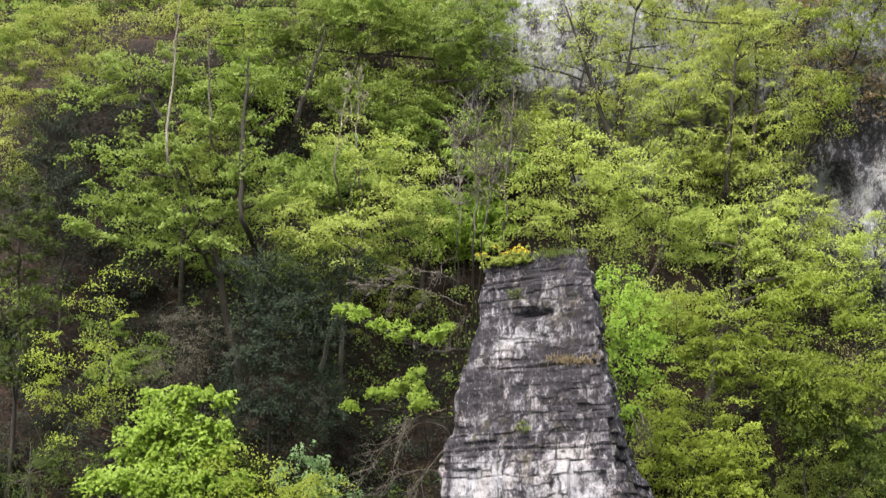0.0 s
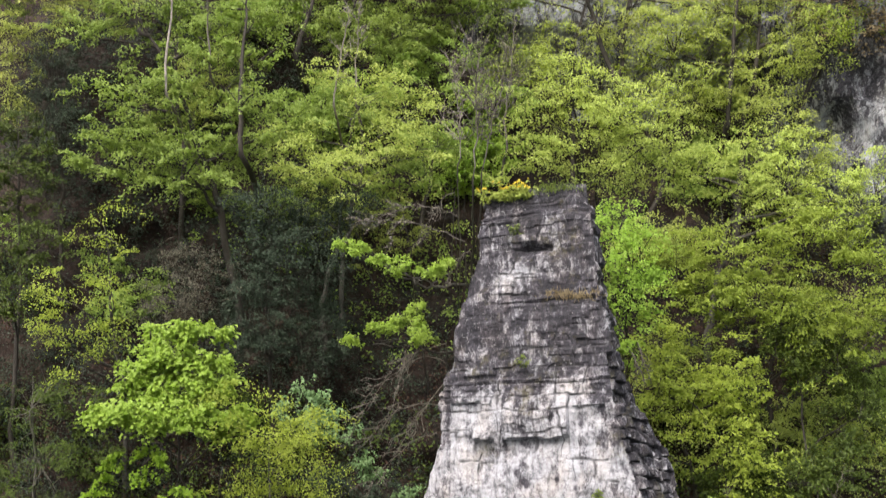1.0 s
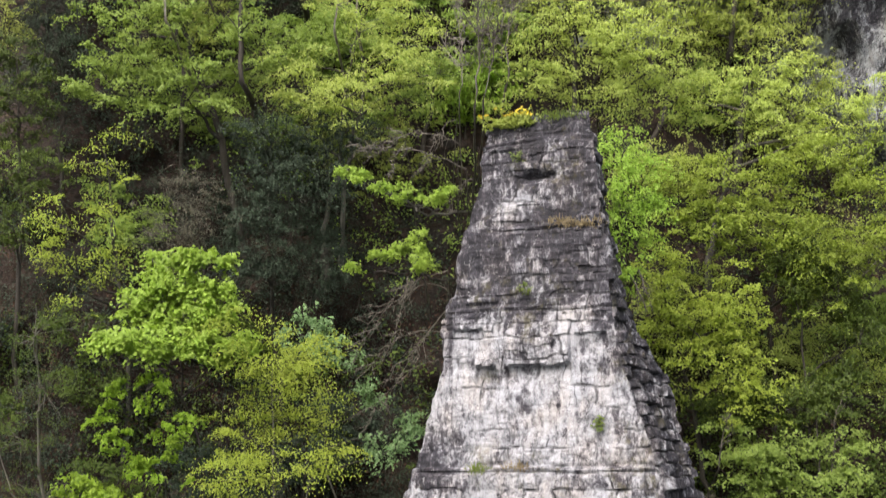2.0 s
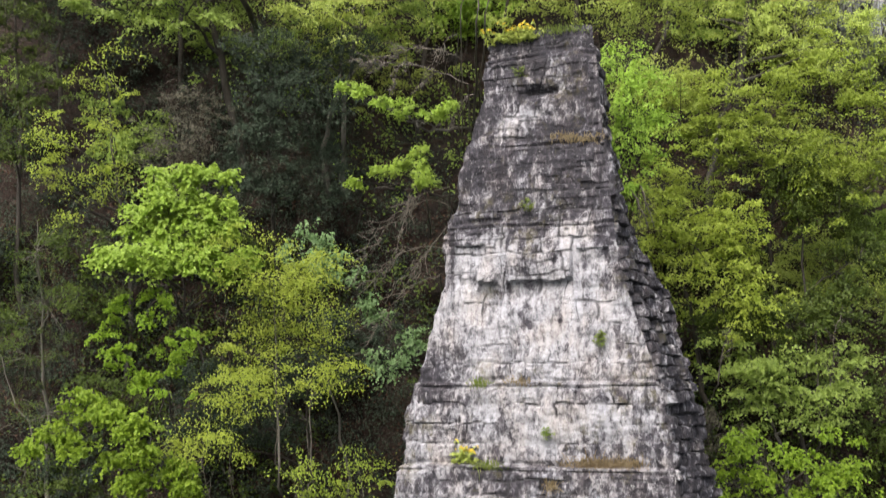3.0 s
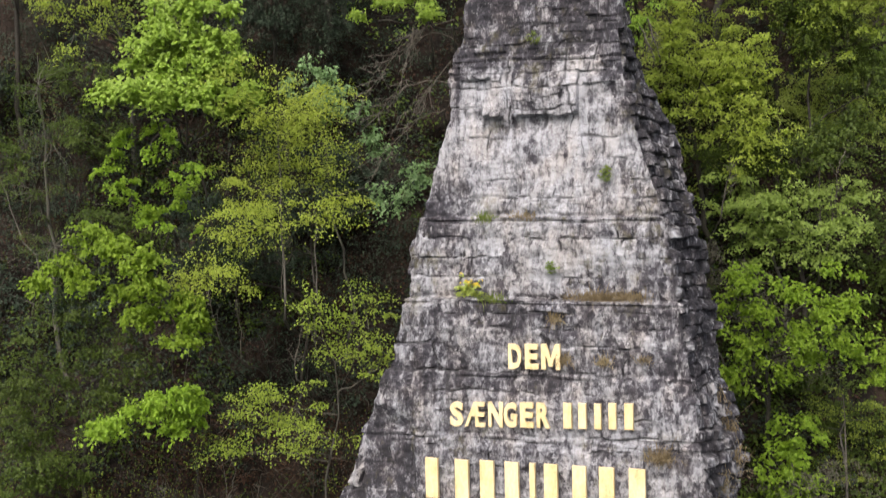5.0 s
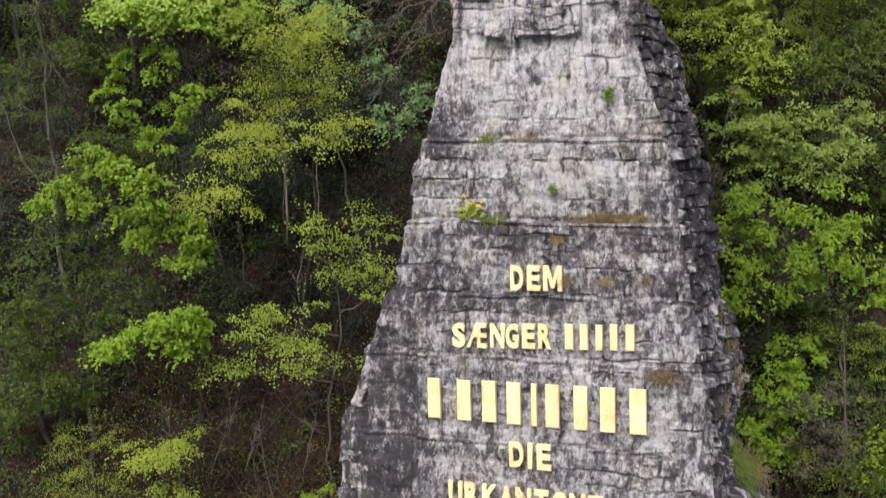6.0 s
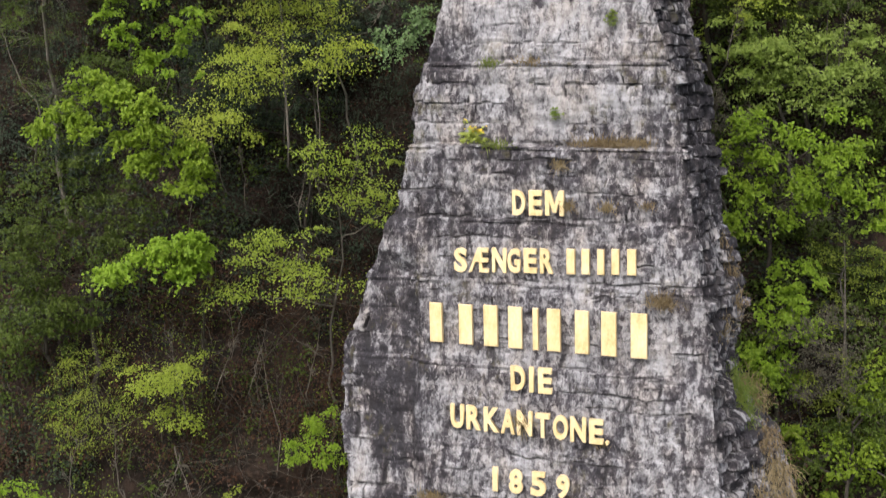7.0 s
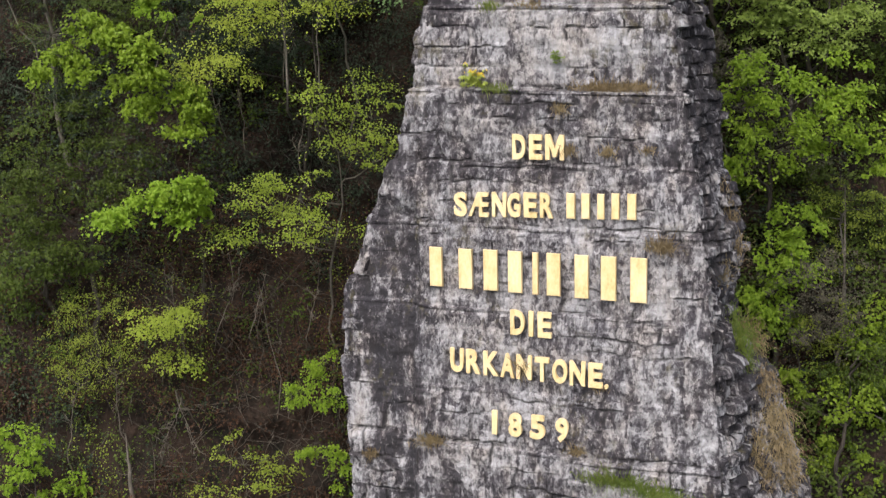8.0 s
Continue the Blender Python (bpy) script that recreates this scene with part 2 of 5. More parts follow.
LEAVES = {
    "bright": leaf_material("fresh_maple_leaves", ((0.18, 0.28, 0.03), (0.26, 0.39, 0.05), (0.34, 0.47, 0.085)), 0.5, 0.35),
    "mid": leaf_material("green_leaves", ((0.15, 0.215, 0.04), (0.22, 0.305, 0.06), (0.29, 0.375, 0.09)), 0.52),
    "yellow": leaf_material("young_beech_leaves", ((0.275, 0.345, 0.07), (0.36, 0.425, 0.10), (0.435, 0.49, 0.14)), 0.54),
    "olive": leaf_material("olive_young_leaves", ((0.145, 0.2, 0.021), (0.215, 0.28, 0.033), (0.285, 0.35, 0.057)), 0.5),
    "lime": leaf_material("lime_green_leaves", ((0.19, 0.255, 0.027), (0.275, 0.345, 0.042), (0.355, 0.42, 0.07)), 0.5),
    # dimmer copy of the fresh maple green, low trees' shade put in its colour
    "leafy": leaf_material("shaded_maple_leaves", ((0.108, 0.178, 0.011), (0.172, 0.272, 0.018), (0.25, 0.357, 0.036)), 0.5, 0.3),
    # understorey shade put into the colour: a darker green for shaded trees
    "dim": leaf_material("shaded_green_leaves", ((0.026, 0.045, 0.006), (0.05, 0.078, 0.009), (0.09, 0.125, 0.017)), 0.35, 0.25),
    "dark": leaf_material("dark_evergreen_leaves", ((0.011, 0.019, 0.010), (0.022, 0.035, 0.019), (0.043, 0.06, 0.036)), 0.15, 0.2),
    "grey": leaf_material("grey_brown_small_leaves", ((0.045, 0.042, 0.03), (0.075, 0.068, 0.048), (0.12, 0.108, 0.08)), 0.25, 0.2),
    "silver": leaf_material("silver_green_leaves", ((0.075, 0.14, 0.045), (0.135, 0.22, 0.08), (0.24, 0.33, 0.17)), 0.35, 0.4),
}
straw_mat = leaf_material("dry_grass", ((0.10, 0.072, 0.036), (0.19, 0.14, 0.074), (0.32, 0.255, 0.145)), 0.3)
grass_mat = leaf_material("green_grass", ((0.07, 0.11, 0.014), (0.12, 0.175, 0.026), (0.2, 0.22, 0.05)), 0.35)
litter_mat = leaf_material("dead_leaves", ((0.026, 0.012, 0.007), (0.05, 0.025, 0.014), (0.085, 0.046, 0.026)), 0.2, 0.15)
flower_mat = leaf_material("yellow_blossom", ((0.45, 0.33, 0.02), (0.6, 0.45, 0.03), (0.7, 0.55, 0.06)), 0.3)


# ---- hillside, cliffs, lake ----
def hill_y(x, z):
    return 42.5 + 0.42 * z + 2.2 * fbm(x / 9, 3.1, z / 7, 3, 5) + 1.2 * fbm(x / 1.5, 1.2, z / 1.1, 4, 9)


def grid_faces(rows, cols):
    i, j = np.meshgrid(np.arange(rows - 1), np.arange(cols - 1), indexing="ij")
    a = i * cols + j
    return np.stack([a, a + 1, a + cols + 1, a + cols], -1).reshape(-1, 4)


def hillside():
    xs = np.concatenate([np.linspace(-400, -30, 25), np.arange(-29.5, 30, 0.3), np.linspace(30.5, 400, 25)])
    zs = np.concatenate([np.arange(-1, 58, 0.3), np.linspace(59, 200, 20)])
    X, Z = np.meshgrid(xs, zs)
    me = array_mesh("hillside", np.stack([X, hill_y(X, Z), Z], -1).reshape(-1, 3), grid_faces(len(zs), len(xs)))
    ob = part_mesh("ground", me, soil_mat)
    tagged(ob, "steep brown forest slope with soil and dead leaves", "ground", kind="structure")


def lake():
    bm = bmesh.new()
    bmesh.ops.create_grid(bm, x_segments=8, y_segments=8, size=3000)
    ob = part("water", bm, water_mat)
    tagged(ob, "dark green lake water below the rock", "water", kind="structure")


def cliff(name, label, x0, x1, z0, z1, y, seed, split):
    xs, zs = np.arange(x0, x1, 0.15), np.arange(z0, z1, 0.15)
    X, Z = np.meshgrid(xs, zs)
    wx = X + 0.5 * fbm(X / 2, Z / 2, 0.5, 3, seed)
    course = np.floor((Z + 0.4 * fbm(X / 3, Z / 1.5, 2.0, 3, seed + 2)) / 0.9)
    col_i, row_i = np.floor(wx / 1.3 + course * 0.37).astype(np.int64), course.astype(np.int64)
    Y = y + 0.7 * fbm(wx / 3, 2.0, Z / 7, 4, seed + 3) + 0.16 * (lattice(col_i, row_i, 0 * row_i, seed) - 0.5) + 0.35 * fbm(wx / 0.5, course * 0.3, Z / 1.4, 6, seed + 4) + 0.12 * fbm(wx / 0.2, course, Z / 0.3, 4, seed + 5) + 0.06 * (Z - z0)
    rag = 2.5 * fbm(X / 3, 4.0, Z / 3, 3, seed + 6)
    edge = ramp(X + rag, x0, x0 + 5) * ramp(-X + rag, -x1, -x1 + 5) * ramp(Z + rag, z0, z0 + 6)
    Y += (1 - edge) * 6
    s = 0.5 + 0.16 * ramp(split - Z, -0.3, 0.5) - 0.22 * ramp(Z - split, 0, 1) * ramp(split + 4.2 - Z, 0, 1.5)
    s += 0.17 * np.tanh(3 * vnoise(X / 0.3, 3.0, Z / 6, seed + 8)) + 0.16 * np.tanh(4 * fbm(X / 0.8, 3.0, Z / 1.6, 5, seed + 9))
    # darker where the face turns towards the left
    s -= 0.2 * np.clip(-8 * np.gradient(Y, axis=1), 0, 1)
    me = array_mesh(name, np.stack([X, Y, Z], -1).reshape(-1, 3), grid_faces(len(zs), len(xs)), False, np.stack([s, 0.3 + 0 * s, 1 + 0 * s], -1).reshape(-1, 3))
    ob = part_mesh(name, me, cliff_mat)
    tagged(ob, label, "cliff", kind="structure")


lake()
hillside()
cliff("cliff_face", "grey limestone cliff with dark water streaks", 13.0, 34.0, 30.0, 56.0, 53.0, 31, 38.3)
cliff("cliff_face", "pale limestone cliff showing between the trees", -1.0, 17.0, 37.5, 62.0, 56.2, 57, 90.0)

# ---- the rock pillar ----
# height, left edge, front right edge, far right edge
PROFILE = np.array([
    (30.4, 1.25, 4.06, 4.4), (28.5, 1.05, 4.2, 4.7), (27.0, 0.6, 4.3, 4.9), (25.5, 0.28, 4.45, 5.2),
    (24.2, -0.05, 4.55, 5.8), (23.0, -0.12, 4.78, 6.45), (21.0, -0.7, 5.38, 6.9), (19.6, -1.0, 5.7, 7.15),
    (17.8, -1.3, 5.92, 7.47), (16.3, -1.7, 6.2, 7.5), (14.2, -2.6, 6.47, 8.15), (12.4, -3.2, 6.65, 7.95),
    (11.4, -3.3, 6.73, 8.05), (10.5, -3.35, 6.83, 9.0), (7.5, -3.1, 7.02, 9.95), (1.0, -3.0, 7.3, 11.5)])[::-1]
SLANT = 0.385


def face_y(x, z):
    return 37.0 - SLANT * (x - 2.5) + 0.07 * (z - 20.0)


# washed and dark places on the front: x, z, half width, half height, amount
WASHED = [
    (2.6, 22.0, 2.7, 1.35, 0.23), (0.75, 22.9, 0.45, 0.8, 0.28), (3.9, 22.6, 0.55, 0.8, 0.2), (3.35, 24.3, 0.38, 0.6, 0.42), (3.85, 24.5, 0.14, 0.5, 0.25),
    (1.9, 27.75, 0.42, 0.55, 0.5), (2.3, 27.6, 0.2, 0.5, 0.25), (2.4, 25.7, 0.35, 0.65, 0.3), (4.0, 26.1, 0.25, 0.3, 0.3), (3.2, 26.2, 0.15, 0.3, 0.25), (1.1, 24.1, 0.8, 0.5, 0.15),
    (2.8, 19.5, 2.4, 1.2, 0.26), (3.0, 17.2, 2.2, 0.7, 0.06), (2.9, 14.5, 2.6, 0.7, 0.1)]
WASHED_LOW = [
    (2.3, 12.9, 3.7, 1.2, 0.1), (5.6, 10.4, 1.1, 2.6, 0.16), (-2.75, 9.0, 0.4, 1.3, 0.45), (1.9, 9.6, 0.35, 0.7, 0.22), (0.3, 7.2, 0.35, 1.0, 0.3), (-0.7, 7.2, 0.45, 0.8, 0.22), (7.0, 15.6, 0.3, 0.8, 0.3)]
BLACKENED = [
    (-0.7, 15.9, 2.2, 0.6, -0.34), (-1.7, 14.3, 0.9, 0.9, -0.2), (-0.6, 17.2, 0.5, 0.8, -0.2), (5.7, 19.3, 0.5, 1.9, -0.2), (2.6, 15.95, 3.0, 0.25, -0.2), (3.0, 17.9, 2.8, 0.22, -0.28), (-0.45, 20.6, 0.6, 0.9, -0.4), (4.5, 24.2, 0.45, 0.8, -0.25), (1.6, 24.85, 1.5, 0.2, -0.2),
    (-1.7, 13.0, 0.9, 0.9, -0.12), (3.0, 10.2, 2.2, 0.35, -0.12), (-2.1, 10.6, 1.0, 1.5, -0.3), (6.3, 16.5, 0.7, 2.4, -0.2), (-1.6, 8.4, 0.9, 2.4, -0.38), (-1.9, 11.7, 1.2, 0.6, -0.18), (-0.9, 6.2, 1.6, 1.2, -0.15), (4.4, 9.5, 0.9, 0.6, -0.16), (2.6, 28.2, 3.4, 3.4, -0.2)]
# ledges: height, step outwards below it
LEDGES = [(29.66, 0.10), (27.1, 0.12), (24.8, 0.12), (20.4, 0.16), (18.15, 0.3), (16.15, 0.14), (14.4, 0.08), (12.1, 0.07), (9.85, 0.05), (8.2, 0.2)]


def rock_pillar():
    rng = np.random.default_rng(4)
    step = 0.048
    zs = np.concatenate([np.arange(-0.6, 5.4, 0.2), np.arange(5.4, 30.35, step)])
    xl, xc, xr = (np.interp(zs, PROFILE[:, 0], PROFILE[:, k]) for k in (1, 2, 3))
    yl, yc = face_y(xl, zs), face_y(xc, zs)
    counts = (40, 190, 95, 30)
    corners = [np.stack([xl + 0.5, yl + 4.5], -1), np.stack([xl, yl], -1), np.stack([xc, yc], -1), np.stack([xr, yc + 3.2], -1), np.stack([xr - 1.2, yc + 7.5], -1)]
    line, metre, side = [], [], []
    for k, n in enumerate(counts):
        f = np.linspace(0, 1, n, endpoint=(k == 3))[None, :, None]
        a, b = corners[k][:, None], corners[k + 1][:, None]
        line.append(a + (b - a) * f)
        mid = len(zs) // 2
        length = np.linalg.norm(corners[k + 1][mid] - corners[k][mid])
        metre.append(np.linspace(0, length, n, endpoint=False) + (metre[-1][-1] + 0.05 if metre else 0))
        side.append(np.full(n, k))
    P = np.concatenate(line, 1)
    s, side = np.concatenate(metre), np.concatenate(side)
    Z = np.repeat(zs[:, None], len(s), 1)
    # rounded corners
    for _ in range(3):
        P[:, 1:-1] = 0.25 * P[:, :-2] + 0.5 * P[:, 1:-1] + 0.25 * P[:, 2:]
    X, Y = P[..., 0], P[..., 1]
    tan = np.gradient(P, axis=1)
    nrm = np.stack([tan[..., 1], -tan[..., 0]], -1)
    nrm /= np.linalg.norm(nrm, axis=-1, keepdims=True)
    # courses and stones
    front = (side == 1)[None] & (Z > 0)
    right = (side == 2)[None] & (Z > 0)
    S = np.where(front, X * 1.07, s[None] + 40 + 0 * Z)
    ashlar = ramp(Z, 17.9, 18.3) * ramp(21.6 - Z, 0, 0.4)
    Zw = Z + np.where(right, 0.12, 0.13 - 0.09 * ashlar) * fbm(S / 1.3, 0.0, Z / 1.3, 3, 3) + 0.05 * vnoise(S / 0.3, 4.0, Z / 0.3, 8)
    cuts = [0.0]
    while cuts[-1] < 17.6:
        cuts.append(cuts[-1] + rng.uniform(0.28, 0.8))
    cuts += [18.13, 18.75, 19.3, 19.82, 20.4, 20.9, 21.42]
    while cuts[-1] < 32:
        cuts.append(cuts[-1] + rng.uniform(0.28, 0.8))
    cuts = np.array(cuts)
    course = np.clip(np.searchsorted(cuts, Zw) - 1, 0, len(cuts) - 2)
    vgap = np.minimum(Zw - cuts[course], cuts[course + 1] - Zw)
    small = np.floor(Zw / 0.33)
    vgap = np.where(right, np.minimum(Zw - small * 0.33, (small + 1) * 0.33 - Zw), vgap)
    course = np.where(right, small.astype(np.int64) + 200, course)
    Sw = S + 0.2 * fbm(S / 0.8, 7.0, Z / 0.6, 3, 21)
    width = np.where(front, 0.8 - 0.1 * ashlar, 0.5) * (0.5 + 1.1 * lattice(course.astype(np.int64), 0 * course, 0 * course, 5))
    q = Sw / width + 7.3 * lattice(course.astype(np.int64), 1 + 0 * course, 0 * course, 6)
    q = q + 0.28 * np.sin(q * 2.1 + course)
    block = np.floor(q).astype(np.int64)
    hgap = np.minimum(q - block, block + 1 - q) * width
    joint = np.minimum(vgap, hgap)
    pick = lattice(course.astype(np.int64), block, 0 * block, 11)
    pick2 = lattice(course.astype(np.int64), block, 0 * block, 12)
    broken = ramp(vnoise(X / 1.0, 9.0, Z / 0.8, 40) + 0.4 * vnoise(X / 0.3, 9.0, Z / 0.3, 41), -0.45, 0.5)
    blocky = 0.25 + 0.3 * ramp(16.0 - Z, 0, 0.6) + 0.55 * np.maximum(ramp(Z, 15.8, 16.4) * ramp(20.6 - Z, 0, 0.5), 0.8 * ramp(8.9 - Z, 0, 0.5))
    blocky = blocky + 0.6 * ramp(-0.95 - X, 0.0, 0.1) * ramp(Z, 8.2, 8.8) * ramp(14.2 - Z, 0, 0.5)
    rough = np.where(front, blocky * (0.08 + 1.15 * broken), 1.5)
    rough = np.where(right, 2.6 - 1.5 * ramp(Z, 24.0, 25.5), rough)
    letters = front & (X > -1.2) & (X < 5.4) & (Z > 8.0) & (Z < 17.2)
    d = rough * (0.10 * (pick - 0.5) - 0.06 * (1 - ramp(joint, 0.0, 0.045)))
    # thin beds in the upper half, flutes lower down
    bed = np.floor((Z + 0.12 * fbm(S / 0.9, 3.0, Z / 0.9, 3, 81)) / 0.21).astype(np.int64)
    chunk = np.floor((S + 0.3 * vnoise(S / 0.8, 1.0, Z / 0.8, 83)) / (0.5 + 0.9 * lattice(bed, 0 * bed, 0 * bed, 84)) + 5 * lattice(bed, 2 + 0 * bed, 0 * bed, 85)).astype(np.int64)
    upper = ramp(Z, 22.8, 24.5)
    slab = lattice(bed, chunk, 0 * bed, 86)
    d += (0.03 + 0.08 * upper) * (slab - 0.5) * (0.35 + 0.65 * broken)
    flute = fbm(S / 0.5, 2.0, Z / 1.5, 4, 88)
    d += (1 - upper) * np.where(front, 0.06, 0.08) * flute
    calm = np.where(letters, 0.55, 1.0)
    d += calm * 0.16 * fbm(S / 2.2, 1.0, Z / 2.2, 3, 2) + 0.08 * fbm(S / 0.4, 2.0, Z / 0.26, 5, 14)
    d = np.where(letters, np.minimum(d, 0.09), d)
    d += np.where(right, 0.18 * vnoise(s[None] / 0.9, course * 0.9, Z / 5.0, 51), 0)
    for z0, out in LEDGES:
        zz = z0 + 0.09 * fbm(X / 1.2, 0.3, 5.0, 4, int(z0 * 7))
        some = out * (0.35 + 0.65 * ramp(vnoise(S / 1.3, 2.2, z0, 93), -0.5, 0.5)) * np.where(front, 1.0, 0.3)
        d += some * ramp(zz - Z, -0.03, 0.03) - 0.3 * some * np.exp(-((Z - zz - 0.05) / 0.07) ** 2)
        d -= some * ramp(zz - Z, 0.25, 2.2)
        d -= np.where(front, 0.11, 0.04) * min(1.0, out / 0.15) * ramp(vnoise(S / 1.1, 5.2, z0, 95), -0.5, 0.1) * np.exp(-((Z - zz + 0.13) / 0.045) ** 2)
    # overhanging slab with its undercut
    rag = 0.12 * fbm(X / 0.35, 0.9, 2.0, 3, 78)
    for xa, xb, zo, tall, out in ((1.62, 3.42, 23.2, 1.5, 0.2), (0.85, 1.42, 23.14, 0.36, 0.26), (3.5, 4.4, 23.95, 0.5, 0.1), (0.2, 1.1, 24.2, 0.6, 0.12)):
        over = front * ramp(X, xa, xa + 0.06) * ramp(-X, -xb, -xb + 0.06)
        d += over * (out * ramp(Z - zo - rag, -0.02, 0.02) * ramp(zo + tall - Z, 0, tall * 0.8) - 0.5 * out * ramp(zo + rag - Z, 0.0, 0.05) * ramp(Z - zo + 0.9, 0, 0.8))
    notch = front * ramp(X, 2.2, 2.35) * ramp(-X, -3.15, -3.0)
    d -= notch * 0.28 * np.exp(-((Z - 28.52) / 0.10) ** 2)
    # left flank falls back below the shoulder
    d -= front * ramp(-1.05 - X + 0.15 * fbm(Z / 1.5, 2.0, 1.0, 3, 60), 0, 0.18) * 0.22 * ramp(15.2 - Z, 0, 0.6)
    # broken top
    P = P + nrm * d[..., None]
    X, Y = P[..., 0], P[..., 1]
    lower = 0.34 * ramp(2.4 - X, 0, 1.4) + 0.12 * vnoise(X / 0.7, Y / 0.7, 1.0, 71)
    Zo = np.where(Z > 28.8, Z - (Z - 28.8) / 1.55 * np.maximum(lower, -0.1), Z)
    V = np.stack([X, Y, Zo], -1)
    # stains
    # washed and blackened patches with crisp edges, at two sizes
    wob = 0.12 * fbm(S / 0.4, 3.0, Z / 0.4, 3, 36)
    st = 0.47 + 0.07 * np.tanh(5 * fbm(S / 1.0 + wob, 5.0, Z / 1.3, 5, 34)) + 0.09 * np.tanh(6 * fbm(S / 0.34, 5.0, Z / 0.75 + wob, 4, 37))
    st += (0.3 - 0.1 * ashlar) * (pick2 - 0.5) * (0.5 + blocky) + (0.05 + 0.12 * upper) * (slab - 0.5)

    def drips(wide, length, seed):
        lane_at = (S + 0.10 * fbm(S / 0.5, 1.0, Z / 0.9, 3, seed)) / wide
        lane = np.floor(lane_at).astype(np.int64)
        mid_lane = 1 - np.abs((lane_at - lane) * 2 - 1) ** 2
        run = Z / (length * (0.6 + 0.8 * lattice(lane, 0 * lane, 0 * lane, seed + 1))) + 9 * lattice(lane, 0 * lane, 0 * lane, seed + 2)
        cell = np.floor(run).astype(np.int64)
        down = run - cell
        on = lattice(lane, cell, 0 * lane, seed + 3)
        return mid_lane * np.clip(down * 1.25, 0, 1) ** 1.3 * ramp(1 - down, 0, 0.05) * np.clip(on * 1.8 - 0.8, 0, 1)

    st += 0.36 * (1 - 0.5 * upper) * drips(0.22, 1.2, 501) * ramp(vnoise(X / 1.5, 8.0, Z / 1.5, 511), -0.2, 0.4)
    st += 0.26 * (1 - 0.5 * upper) * drips(0.10, 0.7, 521)
    st += np.where(right, 0.4, 0.0) * np.tanh(4 * fbm(s[None] / 0.3, 3.0, Z / 0.25, 3, 581)) * 0.5 + np.where(right, 0.5, 0.0) * ramp(vnoise(s[None] / 0.13, 3.0, Z / 0.16, 591), 0.55, 0.72)
    clean = 1 - 0.3 * np.exp(-(((X - 2.6) / 3.0) ** 2 + ((Z - 21.6) / 2.0) ** 2) ** 1.5)
    st -= clean * 0.3 * drips(0.24, 1.3, 531) * ramp(vnoise(X / 1.8, 6.0, Z / 1.8, 541), -0.2, 0.4)
    st -= clean * 0.18 * drips(0.11, 0.8, 551)
    # a darker strip left of the letters, its tone varied stone by stone
    strip = np.where(front, 1.0, 0.0) * ramp(-0.95 - X + 0.5 * wob, 0.0, 0.08) * ramp(Z, 8.2, 8.8) * ramp(14.2 - Z, 0, 0.5)
    st += strip * (-0.13 + 0.35 * (pick2 - 0.5))
    # lime crust along some joints
    crust = np.exp(-((joint - 0.03) / 0.022) ** 2) * ramp(vnoise(S / 0.9, 4.0, Z / 0.9, 631), 0.1, 0.45)
    st += np.where(front, 0.3, 0.45) * crust
    for x0, z0, w, h in ((7.0, 15.6, 0.3, 0.9), (7.35, 13.2, 0.45, 1.5)):
        st += np.where(right, 0.42, 0.0) * np.exp(-((X - x0) / w) ** 2 - ((Z - z0) / h) ** 2) * (0.6 + 0.6 * vnoise(s[None] / 0.12, 3.0, Z / 1.5, 651))
    torn = 0.6 + 0.7 * ramp(fbm(S / 0.45, 6.0, Z / 0.8, 4, 641), -0.13, 0.13)
    for x0, z0, w, h, a in WASHED + WASHED_LOW + BLACKENED:
        rr = ((X - x0) / w) ** 2 + ((Z - z0) / h) ** 2
        st += a * np.exp(-rr ** 1.5) * torn * np.where(front, 1.0, 0.3)
    # right flank and rear darker than the front, more so from z 11 up
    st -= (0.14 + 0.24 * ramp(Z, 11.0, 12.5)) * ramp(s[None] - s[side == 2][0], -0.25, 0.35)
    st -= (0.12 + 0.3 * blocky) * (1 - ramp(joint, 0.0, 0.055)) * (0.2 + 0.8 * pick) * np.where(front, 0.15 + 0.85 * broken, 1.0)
    st += np.where(front, 0.2, 0.0) * ramp(-0.8 - X, 0, 0.5) * ramp(15.5 - Z, 0, 1) * vnoise(S / 2.5, 4.0, Z / 0.28, 621)
    st = np.where(letters, 0.495 + 0.66 * (st - 0.46), st)
    for seed, wide, a in ((661, 0.3, 0.2), (662, 0.18, -0.16)):
        run = vnoise(S / wide, 2.0, Z / 2.6, seed) + 0.35 * vnoise(S / 0.08, 2.0, Z / 0.9, seed + 9)
        st += np.where(front, a, 0.0) * ramp(run, 0.25, 0.5) * ramp(Z, 20.6, 21.8) * ramp(25.2 - Z, 0, 0.8)
    pale = np.where(front, 1.0, 0.0) * np.exp(-(((X - 2.5) / 2.9) ** 2 + ((Z - 21.6) / 1.9) ** 2) ** 2)
    st = st + pale * (0.67 + 0.45 * (st - 0.6) - st)
    # the upper half weathers evenly dark
    even = np.where(front, ramp(Z, 24.0, 25.0), 0.0)
    st = st + even * (0.245 + 0.78 * (st - 0.34) - st)
    green = 0.5 + 0.5 * vnoise(S / 1.2, 2.0, Z / 1.2, 66)
    faint = 0.45 * (1 - 0.6 * ashlar) * np.clip(1.1 - broken - 0.6 * blocky, 0, 1) + 0.24 * ashlar * ramp(vnoise(S / 0.6, 7.0, Z / 0.35, 97), -0.35, 0.15)
    faint *= np.where(front, 1.0, 0.4)
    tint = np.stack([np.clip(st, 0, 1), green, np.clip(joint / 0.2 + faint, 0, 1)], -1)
    rows, cols = Z.shape
    faces = grid_faces(rows, cols)
